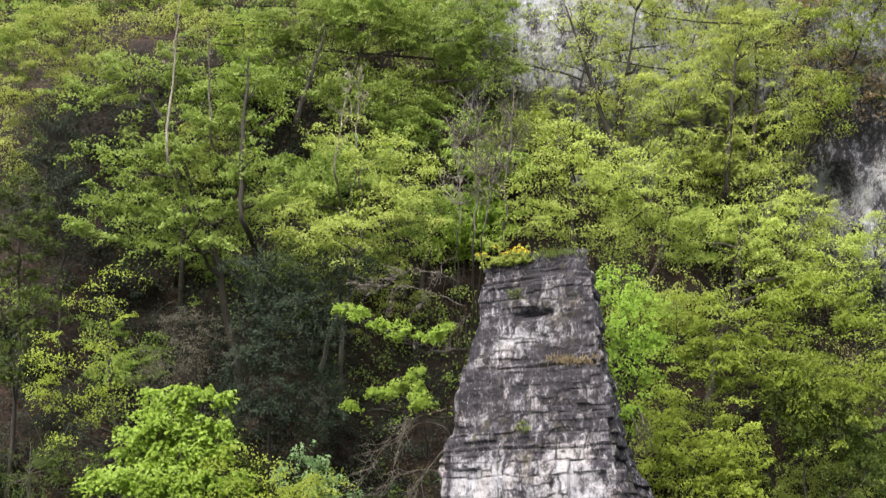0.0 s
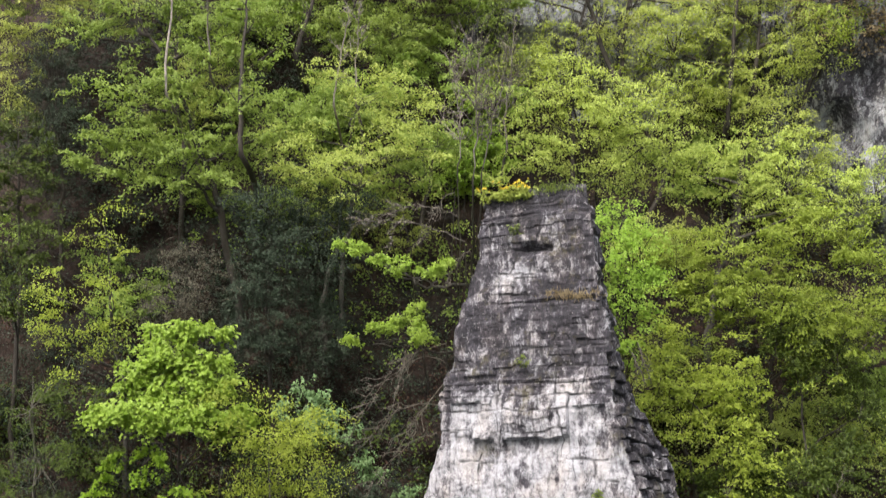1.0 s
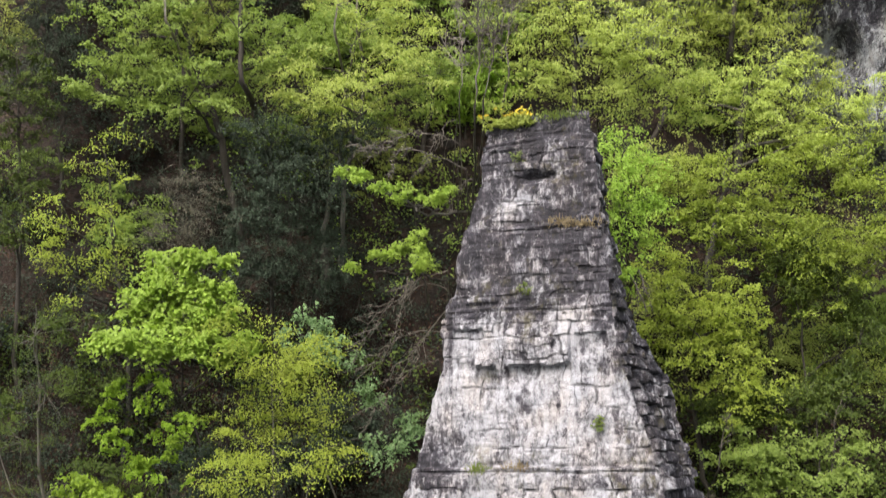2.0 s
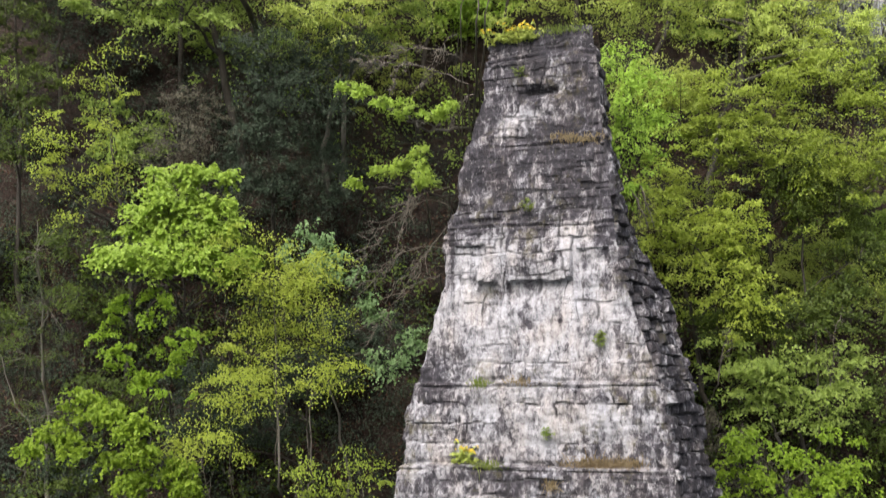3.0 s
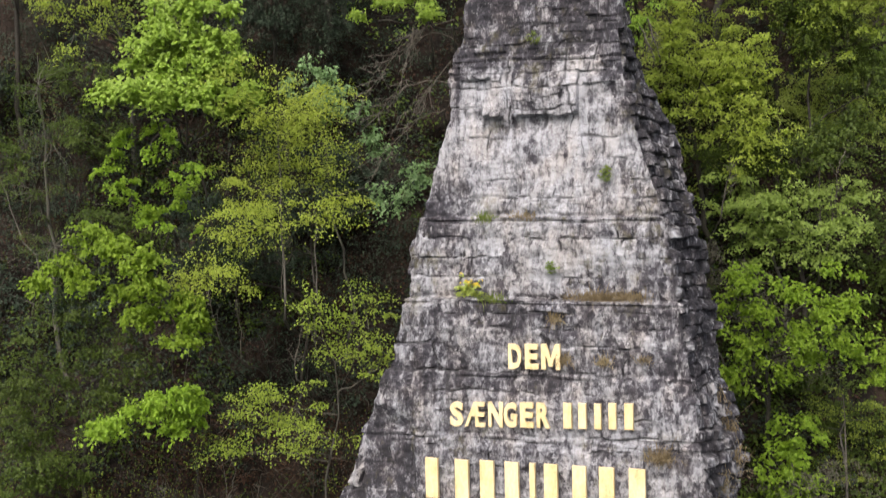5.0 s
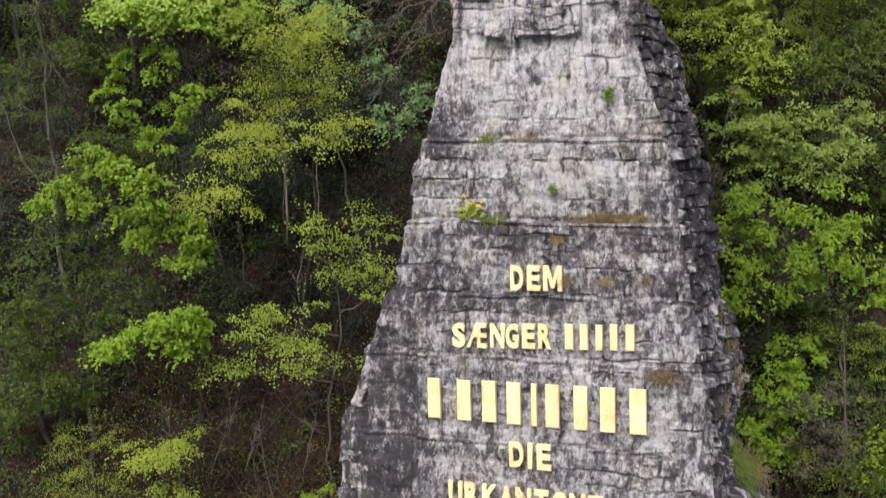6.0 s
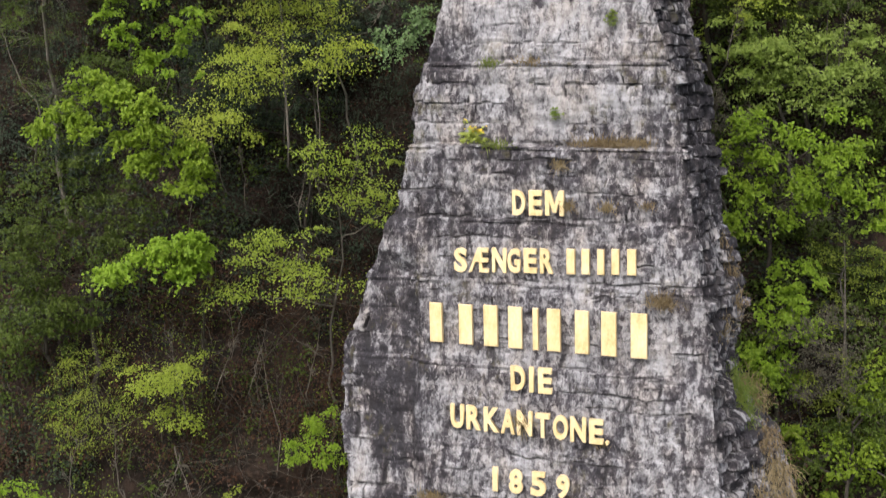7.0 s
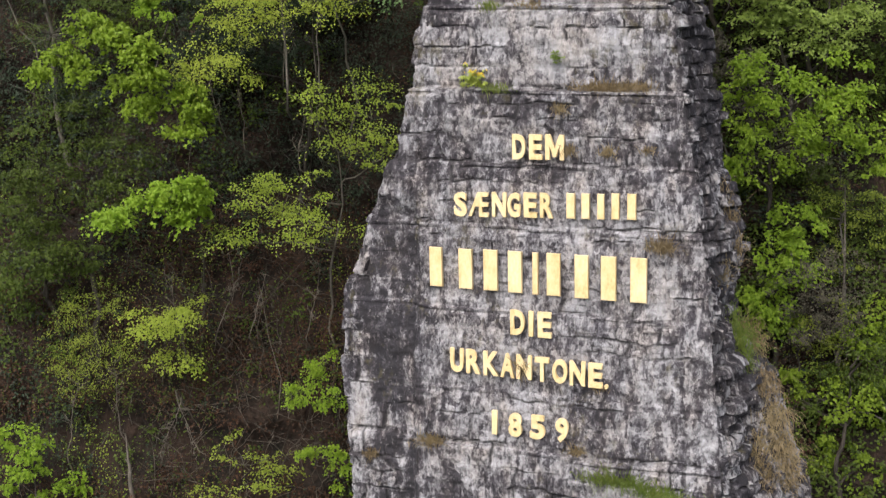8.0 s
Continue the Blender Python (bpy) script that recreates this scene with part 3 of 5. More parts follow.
    ids = (course.astype(np.int64) * 4000 + block + 500)[:-1, :-1].ravel()
    fcol = np.tile(np.arange(cols - 1), rows - 1)
    frow = np.repeat(np.arange(rows - 1), cols - 1)
    pillar = tagged(new("rock_pillar"), "tall weathered grey limestone rock pillar with ledges and stains", "rock")
    pillar.location = (2.0, 38.5, -0.6)
    off = np.array([2.0, 38.5, -0.6])
    V = V.reshape(-1, 3)
    tint = tint.reshape(-1, 3)
    free = (side[fcol] == 1) & (zs[frow] > 6.0) & (zs[frow] < 30.0)
    single = np.zeros(len(faces), bool)
    made = 0
    order = np.argsort(ids, kind="stable")
    ids_o = ids[order]
    for grp in np.split(order, np.flatnonzero(np.diff(ids_o)) + 1):
        if made >= 300 or not free[grp].all() or not 40 < len(grp) < 1400:
            continue
        if pick.reshape(rows, cols)[frow[grp[0]], fcol[grp[0]]] < 0.08:
            continue
        used, inv = np.unique(faces[grp], return_inverse=True)
        me = array_mesh("stone", V[used] - off, inv.reshape(-1, 4), False, tint[used])
        part_mesh("stone", me, rock_mat, pillar)
        single[grp] = True
        made += 1
    # body with its top closed
    body_faces = faces[~single]
    top = np.arange(cols) + (rows - 1) * cols
    mid = V[top].mean(0) + (0, 0, 0.12)
    ring1 = V[top] * 0.55 + mid * 0.45
    ring1[:, 2] += 0.12 * vnoise(ring1[:, 0] / 0.4, ring1[:, 1] / 0.4, 3.0, 4)
    n0 = len(V)
    Vb = np.concatenate([V, ring1, mid[None]])
    tb = np.concatenate([tint, np.full((cols + 1, 3), 0.4) + (0, 0, 0.6)])
    nxt = (np.arange(cols) + 1) % cols
    cap1 = np.stack([top, top[nxt], n0 + nxt, n0 + np.arange(cols)], -1)
    cap2 = np.stack([n0 + np.arange(cols), n0 + nxt, np.full(cols, n0 + cols), np.full(cols, n0 + cols)], -1)
    r = np.arange(rows - 1) * cols
    rear = np.stack([r + cols - 1, r, r + cols, r + 2 * cols - 1], -1)
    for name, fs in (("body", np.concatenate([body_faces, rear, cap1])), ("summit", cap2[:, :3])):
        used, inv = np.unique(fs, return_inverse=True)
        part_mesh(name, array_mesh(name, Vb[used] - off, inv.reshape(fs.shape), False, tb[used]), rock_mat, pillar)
    keep = side[np.tile(np.arange(cols), rows)]
    return V, keep


ROCK, ROCK_SIDE = rock_pillar()


def on_rock(x, z, which=1):
    """The place on the rock's surface nearest to x and z, on its front (1) or right flank (2)."""
    m = np.flatnonzero(ROCK_SIDE == which)
    k = m[np.argmin((ROCK[m, 0] - x) ** 2 + (ROCK[m, 2] - z) ** 2)]
    return ROCK[k]


# ---- inscription ----
inscription = tagged(new("inscription"), "raised gilded metal letters fixed to the grey rock face", "inscription")
inscription.location = (2.0, 37.2, 8.0)
TURN = math.atan(SLANT)


def letter(char, x, z, w, h):
    """A raised gilded letter with the middle of its foot at x, z; a plain bar where char is a bar."""
    if char == "|":
        bm = bmesh.new()
        bmesh.ops.create_cube(bm, size=1.0)
        for v in bm.verts:
            v.co = Vector((v.co.x * w * 0.62, (v.co.z + 0.5) * h, v.co.y * 0.1))
        bmesh.ops.bevel(bm, geom=bm.edges[:], offset=0.012, segments=1, affect="EDGES")
        ob = part("letter_bar", bm, gold_mat, inscription)
    elif char == "M":
        bm = bmesh.new()
        rim = [(0, 0), (0.23, 0), (0.23, 0.58), (0.42, 0.12), (0.58, 0.12), (0.77, 0.58), (0.77, 0), (1, 0), (1, 1), (0.74, 1), (0.5, 0.44), (0.26, 1), (0, 1)]
        face = bm.faces.new([bm.verts.new(((a - 0.5) * w, b * h, -0.05)) for a, b in rim])
        up = bmesh.ops.extrude_face_region(bm, geom=[face])
        for v in up["geom"]:
            if isinstance(v, bmesh.types.BMVert):
                v.co.z = 0.05
        bmesh.ops.recalc_face_normals(bm, faces=bm.faces[:])
        bmesh.ops.triangulate(bm, faces=bm.faces[:])
        ob = part("letter", bm, gold_mat, inscription)
    else:
        cu = bpy.data.curves.new("letter", "FONT")
        cu.body, cu.extrude, cu.offset, cu.bevel_depth, cu.resolution_u = char, 0.045, 0.012 if char == "Æ" else 0.034, 0.004, 3
        tmp = new("letter_form", cu)
        me = bpy.data.meshes.new_from_object(tmp.evaluated_get(bpy.context.evaluated_depsgraph_get()))
        bpy.data.objects.remove(tmp)
        co = np.empty(len(me.vertices) * 3)
        me.vertices.foreach_get("co", co)
        co = co.reshape(-1, 3)
        lo, hi = co.min(0), co.max(0)
        co[:, 0] = ((co[:, 0] - lo[0]) / (hi[0] - lo[0]) - 0.5) * w
        co[:, 1] = (co[:, 1] - lo[1]) / (hi[1] - lo[1]) * h
        me.vertices.foreach_set("co", co.ravel())
        me.materials.clear()
        ob = part_mesh("letter", me, gold_mat, inscription)
    m = Matrix.Translation((x, face_y(x, z + h / 2) - 0.16, z)) @ pose(0, 0, 0, 94, 0, -math.degrees(TURN))
    ob.matrix_local = Matrix.Translation(-inscription.location) @ m


letter('D', 1.70, 16.28, 0.37, 0.68)
letter('E', 2.14, 16.29, 0.37, 0.68)
letter('M', 2.64, 16.30, 0.52, 0.68)
letter('S', 0.13, 14.65, 0.38, 0.68)
letter('Æ', 0.62, 14.67, 0.58, 0.68)
letter('N', 1.18, 14.69, 0.41, 0.68)
letter('G', 1.57, 14.70, 0.37, 0.68)
letter('E', 2.01, 14.72, 0.37, 0.68)
letter('R', 2.44, 14.73, 0.37, 0.68)
letter('|', 3.07, 14.75, 0.36, 0.68)
letter('|', 3.45, 14.76, 0.34, 0.68)
letter('|', 3.84, 14.77, 0.29, 0.68)
letter('|', 4.21, 14.79, 0.32, 0.69)
letter('|', 4.62, 14.80, 0.37, 0.69)
letter('|', -0.54, 12.66, 0.58, 1.11)
letter('|', 0.28, 12.65, 0.62, 1.12)
letter('|', 0.96, 12.65, 0.63, 1.14)
letter('|', 1.62, 12.64, 0.62, 1.15)
letter('|', 2.16, 12.63, 0.24, 1.16)
letter('|', 2.64, 12.63, 0.59, 1.17)
letter('|', 3.37, 12.62, 0.60, 1.18)
letter('|', 4.06, 12.61, 0.65, 1.20)
letter('|', 4.82, 12.61, 0.70, 1.21)
letter('D', 1.69, 11.48, 0.41, 0.70)
letter('I', 2.05, 11.47, 0.13, 0.71)
letter('E', 2.41, 11.46, 0.39, 0.72)
letter('U', 0.04, 10.29, 0.39, 0.69)
letter('R', 0.49, 10.29, 0.42, 0.69)
letter('K', 0.98, 10.28, 0.45, 0.69)
letter('A', 1.42, 10.27, 0.41, 0.69)
letter('N', 1.87, 10.26, 0.44, 0.69)
letter('T', 2.35, 10.25, 0.40, 0.69)
letter('O', 2.82, 10.24, 0.43, 0.69)
letter('N', 3.28, 10.23, 0.43, 0.69)
letter('E', 3.75, 10.22, 0.39, 0.69)
letter('.', 4.02, 10.22, 0.12, 0.12)
letter('1', 1.08, 8.64, 0.15, 0.69)
letter('8', 1.64, 8.63, 0.39, 0.69)
letter('5', 2.24, 8.63, 0.44, 0.69)
letter('9', 2.89, 8.62, 0.37, 0.69)



# ---- trees ----
def leaves(rng, centres, radii, per, size, flat=0.24, droop=0.35, fans=0):
    """Leaf blades in flat sprays round the centres: folded kites, two triangles each."""
    n = len(centres) * per
    c = np.repeat(centres, per, 0)
    r = np.repeat(radii, per)
    a, q = rng.uniform(0, 2 * np.pi, n), np.sqrt(rng.uniform(0, 1, n))
    if fans:
        # blades along the twiglets of a fan
        ray = rng.integers(0, fans, n)
        first = np.repeat(rng.uniform(0, 2 * np.pi, len(centres)), per)
        reach = np.repeat(rng.uniform(0.55, 1.25, (len(centres), fans)), per, 0)[np.arange(n), ray]
        a = first + ray * (2 * np.pi / fans) + rng.normal(0, 0.2, n) + 0.5 * (q - 0.5) * np.sin(first * 7 + ray)
        q = q ** 1.2 * reach
    tilt = np.repeat(rng.normal(0, 0.28, (len(centres), 2)), per, 0)
    px, py = r * q * np.cos(a), r * q * np.sin(a)
    pos = c + np.stack([px, py, rng.normal(0, 1, n) * r * flat - droop * r * q ** 2 + tilt[:, 0] * px + tilt[:, 1] * py], -1)
    up = np.stack([rng.normal(0, 0.4, n) + 0.3 * np.cos(a), rng.normal(0, 0.4, n) + 0.3 * np.sin(a) - 0.45, np.ones(n) * 0.85], -1)
    up /= np.linalg.norm(up, axis=1)[:, None]
    way = np.stack([np.cos(a + rng.normal(0, 0.8, n)), np.sin(a + rng.normal(0, 0.8, n)), rng.normal(-0.3, 0.3, n)], -1)
    way -= up * (way * up).sum(1)[:, None]
    way /= np.linalg.norm(way, axis=1)[:, None]
    across = np.cross(up, way)
    ln = size * rng.uniform(0.65, 1.25, n)[:, None]
    wd = ln * 0.42
    v = np.stack([pos - way * ln * 0.45, pos + across * wd + up * wd * 0.35, pos + way * ln * 0.55 - up * ln * 0.12, pos - across * wd + up * wd * 0.35], 1)
    return v.reshape(-1, 3)


def leaf_mesh(name, v):
    k = np.arange(0, len(v), 4)[:, None]
    return array_mesh(name, v, np.concatenate([k + [[0, 1, 2]], k + [[0, 2, 3]]], 1).reshape(-1, 3), False)


def wander(rng, a, b, n, sway):
    f = np.linspace(0, 1, n)[:, None]
    p = a + (b - a) * f
    off = np.cumsum(rng.normal(0, 1, (n, 3)), 0) * sway
    off -= off[-1] * f
    off[0] = 0
    return p + off


TREE_COUNT = [0]


def tree(label, tone, depth, base_x, lobes, trunk_r=0.12, density=1.0, leaf=0.0, limb=False, thin=False, spray=1.0):
    """A tree on the slope: lobes are (x, z, half width, half height) of the crown's masses at that depth."""
    TREE_COUNT[0] += 1
    leaf = leaf or {"bright": 0.155, "mid": 0.125, "yellow": 0.097, "olive": 0.11, "silver": 0.15, "dark": 0.12, "dim": 0.12, "leafy": 0.15, "lime": 0.11, "grey": 0.07}[tone]
    rng = np.random.default_rng(100 + TREE_COUNT[0])
    centres, radii, main = [], [], []
    for x, z, rx, rz in lobes:
        layered = tone in ("mid", "yellow", "olive", "lime")
        n = max(4, int((density * 27 * rx * rz + 5) * (0.62 if layered else 1.0)))
        u = rng.normal(0, 1, (n, 3))
        u /= np.linalg.norm(u, axis=1)[:, None]
        u *= rng.uniform(0.25, 1.08, (n, 1)) ** 0.5
        loose = tone in ("mid", "yellow", "olive", "lime")
        u *= np.where(rng.random((n, 1)) < (0.34 if loose else 0.14), rng.uniform(1.1, 1.75 if loose else 1.45, (n, 1)), 1.0)
        u[:, 1] = np.where(rng.random(n) < 0.6, -np.abs(u[:, 1]), u[:, 1])
        wob = rng.normal(0, 0.12, 3)
        c = np.array([x, depth + wob[1] * rx, z]) + u * (rx, min(rx, 1.6) * 0.8, rz)
        c[:, 1] += rng.uniform(-0.4, 0.9)
        if tone in ("mid", "yellow", "olive", "lime", "dim"):
            step = rng.uniform(0.5, 0.75)
            even = (np.round(c[:, 2] / step) + 0.25 * np.sin(c[:, 0] * 1.3 + c[:, 1])) * step + rng.normal(0, 0.15, n)
            c[:, 2] = 0.5 * c[:, 2] + 0.5 * even + rng.normal(0, 0.16) * (c[:, 0] - x)
        centres.append(c)
        radii.append((rng.uniform(0.35, 0.85, n) if layered else rng.uniform(0.24, 0.58, n)) * (1.15 if thin else 1.0) * spray)
        main.append((x, depth + 0.3, z - rz * 0.3))
    centres, radii, main = np.concatenate(centres), np.concatenate(radii), np.array(main)
    z_top, z_low = main[:, 2].max(), main[:, 2].min()
    base_z = max(1.0, min(max((depth + 1.2 - 42.5) / 0.42, z_low - 6.0), z_low - 2.0))
    base = np.array([base_x, float(hill_y(np.array([base_x]), np.array([base_z]))[0]) + 0.2, base_z])
    if limb:
        base = np.array([base_x + 0.6, depth + 3.5, z_low + 1.5])
        base[1] = float(hill_y(np.array([base[0]]), np.array([base[2]]))[0]) + 0.2
    root = tagged(new("branch" if limb else "broadleaf_tree"), label, "branch" if limb else "tree", "trees on the wooded slope")
    root.location = base
    head = main[main[:, 2].argmax()].copy()
    if limb:
        head = main[np.argmin(main[:, 0])].copy()
    k = 14
    trunk = wander(rng, base, head + (0, 0.2, 0), k, 0.13)
    if not limb:
        lean = np.linspace(0, 1, k) ** 1.6
        trunk[:, 0] = base[0] + (head[0] - base[0]) * lean + (trunk[:, 0] - base[0] - (head[0] - base[0]) * np.linspace(0, 1, k))
        trunk[:, 1] = base[1] + (head[1] - base[1]) * np.linspace(0, 1, k) ** (0.7 if depth > 48.5 else 2.2) + rng.normal(0, 0.03, k)
    rad = trunk_r * np.linspace(1, 0.22, k)
    bark = bark_mat if TREE_COUNT[0] % 4 == 0 else dark_bark
    v, f = tubes([(trunk, rad)], 8)
    stem = part_mesh("trunk", array_mesh("trunk", v - base, f), bark, root)
    # limbs to the masses, twigs to the sprays
    limbs, twigs = [], []
    for m in main:
        t = trunk[np.clip(np.searchsorted(trunk[:, 2], m[2] - 1.2), 2, k - 2)] if not limb else trunk[rng.integers(4, k - 2)]
        limbs.append((wander(rng, t, m, 7, 0.07), trunk_r * np.linspace(0.5, 0.14, 7)))
    for one in limbs:
        v, f = tubes([one], 5)
        part_mesh("limb", array_mesh("limb", v - base, f), bark, stem)
    pts = np.concatenate([p for p, _ in limbs])
    for c in centres[:: 2]:
        near = pts[np.argmin(((pts - c) ** 2).sum(1))]
        twigs.append((wander(rng, near, c, 4, 0.05), np.array([0.016, 0.012, 0.009, 0.005]) * (1 + trunk_r)))
    v, f = tubes(twigs, 3)
    tagged(part_mesh("twig_mass", array_mesh("twig_mass", v - base, f), bark, root), kind="stuff")
    layered = tone in ("mid", "yellow", "olive", "lime")
    per = 104 if thin else (94 if layered else 56)
    tagged(part_mesh("crown", leaf_mesh("crown", leaves(rng, centres, radii, per, leaf * (0.72 if thin else 0.9), 0.11 if layered else 0.2, 0.3, 6 if layered else 5) - base), LEAVES[tone], root), kind="stuff")
    return root


# along the top of the wood
tree('broad green tree reaching over the cliff foot', 'mid', 54.5, 0.0, [(-3.6, 45.6, 1.8, 1.0), (-0.4, 46.2, 1.7, 1.0), (2.0, 46.0, 1.4, 0.9), (1.0, 43.6, 1.5, 0.9), (-17.6, 45.4, 1.6, 1.0)])
tree('yellow-green beech reaching over the cliff foot', 'yellow', 53.5, 9.4, [(6.4, 43.6, 1.3, 0.8), (9.0, 45.6, 1.6, 0.8), (10.8, 43.8, 1.5, 0.9), (12.4, 46.0, 1.6, 0.9), (7.6, 41.2, 1.4, 0.8), (14.0, 44.2, 1.2, 0.9), (15.6, 46.2, 1.3, 0.7)], density=0.8, leaf=0.1)
tree('tall green tree high on the slope', 'mid', 56, -11.0, [(-19.6, 46.8, 1.6, 1.2), (-19.4, 44.4, 1.2, 1.0), (-17.0, 47.2, 2.2, 1.2), (-13.4, 47.6, 2.2, 1.2), (-9.6, 47.4, 2.2, 1.1), (-5.8, 47.6, 2.2, 1.2), (-2.2, 47.2, 2.0, 1.2), (0.8, 47.6, 1.6, 1.1)])
tree('tall yellow-green tree high under the cliff', 'yellow', 56, 9.0, [(8.4, 47.4, 1.8, 1.0), (12.0, 47.6, 1.8, 1.0), (13.6, 45.6, 1.4, 1.0), (12.6, 43.6, 1.4, 0.9)], density=0.8, leaf=0.1)
# before the pale cliff
tree('thin-leaved tree before the pale cliff', 'yellow', 55, 5.6, [(1.4, 44.3, 1.2, 0.9), (5.0, 41.6, 1.6, 1.0), (8.2, 43.2, 1.7, 1.0), (10.6, 45.2, 1.8, 0.9), (6.6, 46.0, 1.4, 0.8)], density=0.8, leaf=0.1)
tree('thin-leaved olive tree before the pale cliff', 'olive', 54, 8.6, [(3.6, 40.0, 1.5, 0.9), (8.6, 40.6, 1.8, 1.0), (11.6, 42.0, 1.6, 1.0), (6.4, 38.6, 1.7, 0.9), (10.4, 38.4, 1.5, 0.9)], density=0.8, leaf=0.1)
tree('green tree between the cliffs', 'mid', 54, -1.0, [(-2.0, 40.0, 1.8, 1.0), (0.4, 40.8, 1.5, 0.9), (1.6, 38.6, 1.6, 0.9), (-4.2, 38.4, 1.7, 0.9), (-1.2, 36.6, 1.6, 0.8)], density=0.9)
tree('green tree with layered foliage on the slope', 'mid', 51, -4.6, [(-5.4, 36.4, 1.9, 0.9), (-3.4, 37.6, 1.6, 0.8), (-2.2, 34.6, 1.8, 0.9), (-5.6, 33.6, 1.6, 0.8), (-0.2, 36.0, 1.3, 0.8)], density=0.9)
tree('tall broadleaf tree with fresh green layered foliage on the slope', 'mid', 50, -8.0, [(-11.3, 37.3, 2.5, 1.2), (-12.6, 35.0, 2.1, 1.2), (-9.8, 34.8, 2.0, 1.3), (-6.6, 36.4, 2.2, 1.1), (-9.1, 38.8, 2.2, 1.0), (-7.9, 40.6, 2.0, 1.1), (-12.1, 41.3, 3.0, 1.4)], trunk_r=0.2)
tree('tall yellow-green broadleaf tree high on the slope', 'yellow', 53, -11.0, [(-16.1, 44.1, 2.8, 1.4), (-17.1, 41.8, 1.5, 1.2), (-10.9, 44.6, 2.7, 1.1), (-14.8, 42.6, 2.0, 1.0), (-17.8, 39.3, 1.0, 1.5)])
tree('broadleaf tree with a dark leaning trunk among others', 'mid', 54, -5.9, [(-5.4, 44.1, 2.7, 1.5), (-3.3, 45.1, 2.5, 1.2), (-1.1, 42.2, 1.9, 1.2), (-3.4, 41.5, 2.2, 1.0), (-0.6, 44.6, 2.0, 1.2), (-7.4, 44.6, 1.7, 1.2), (1.6, 45.1, 1.5, 1.2), (2.3, 43.0, 1.2, 1.0)])
tree('slender broadleaf tree with yellow-green leaves', 'yellow', 49, -3.9, [(-2.2, 34.9, 2.3, 1.1), (-4.1, 34.0, 1.7, 1.0), (-1.4, 36.7, 1.9, 1.0), (-3.1, 37.6, 1.7, 0.9), (-5.2, 34.7, 1.3, 0.9)])
tree('light green beech with wide layered sprays', 'yellow', 47, 6.2, [(4.4, 35.4, 2.5, 1.0), (6.5, 36.0, 2.1, 1.0), (3.0, 33.9, 1.4, 0.7), (5.6, 33.7, 1.8, 0.7), (4.7, 37.4, 1.3, 0.7), (7.5, 35.0, 1.4, 0.8)], trunk_r=0.14)
tree('bright green young beech beside the rock', 'bright', 43, 6.4, [(5.8, 30.8, 0.9, 0.9), (6.2, 29.5, 1.2, 1.1), (5.9, 28.0, 1.1, 0.9), (5.5, 26.7, 0.5, 0.7)], leaf=0.1, density=1.3)
tree('pale green beech with a grey forked trunk', 'yellow', 52, 12.1, [(11.5, 42.2, 2.9, 1.3), (13.0, 43.7, 2.7, 1.1), (10.2, 38.2, 2.6, 1.0), (12.7, 39.0, 2.1, 1.2), (9.4, 40.4, 1.9, 1.1), (14.3, 41.4, 1.4, 1.7), (13.5, 37.0, 1.4, 0.9), (14.2, 39.2, 0.8, 1.1), (15.0, 36.6, 1.0, 0.8)], trunk_r=0.2, density=0.8, leaf=0.1)
tree('yellow-green beech with drooping sprays', 'yellow', 49, 10.2, [(9.9, 34.3, 2.8, 1.1), (13.0, 33.8, 2.2, 1.1), (7.8, 34.7, 1.7, 1.0), (14.6, 33.0, 1.7, 1.2), (11.6, 35.2, 2.0, 0.9), (16.2, 33.6, 1.3, 1.0)], trunk_r=0.16)
tree('thin-leaved tree below the grey cliff', 'olive', 51.5, 14.4, [(16.9, 44.6, 1.5, 1.3), (18.2, 45.4, 1.3, 1.0), (15.8, 43.3, 1.3, 1.3), (15.4, 40.4, 1.0, 1.2)], density=0.6)
tree('thin tree with yellow-brown young leaves on the slope', 'olive', 47, 12.5, [(10.1, 30.6, 1.8, 1.0), (12.9, 31.0, 1.9, 1.2), (14.8, 29.4, 1.5, 1.5), (9.2, 29.0, 1.6, 1.0), (11.2, 28.8, 2.0, 1.0), (13.7, 27.6, 2.1, 1.2), (8.3, 30.0, 1.0, 1.0)])
tree('small green tree at the foot of the cliff', 'dim', 50, -16.2, [(-16.0, 34.1, 1.4, 1.4), (-16.4, 36.4, 1.1, 0.9), (-15.4, 31.7, 1.3, 0.9), (-16.1, 29.5, 0.9, 1.1)])
tree('slender sapling with hanging yellow-green leaves', 'lime', 45.5, -12.1, [(-11.7, 31.4, 0.9, 0.9), (-12.5, 28.7, 1.2, 1.0), (-11.3, 29.1, 0.8, 1.1), (-12.6, 26.9, 1.1, 0.8), (-11.7, 27.5, 0.9, 0.7), (-13.8, 27.7, 0.8, 0.8)], density=0.3, thin=True)
tree('dark holly with dense glossy leaves', 'dark', 49, -6.0, [(-5.5, 30.8, 2.1, 1.5), (-6.8, 28.3, 1.5, 1.7), (-4.6, 28.1, 1.1, 1.4), (-6.4, 32.7, 1.7, 0.8), (-3.4, 32.7, 1.3, 0.8)], leaf=0.085, density=1.9)
tree('grey-brown shrub with sparse small leaves', 'grey', 48.5, -9.3, [(-9.1, 30.3, 1.3, 0.8), (-9.3, 29.2, 1.6, 0.9), (-9.8, 28.2, 1.2, 0.8)], density=1.2)
tree('dark conifer with fine drooping twigs', 'dark', 52, -15.3, [(-15.9, 39.0, 1.4, 1.4), (-15.3, 37.0, 1.4, 0.9), (-16.3, 35.8, 1.2, 0.9)], leaf=0.08, density=1.6)
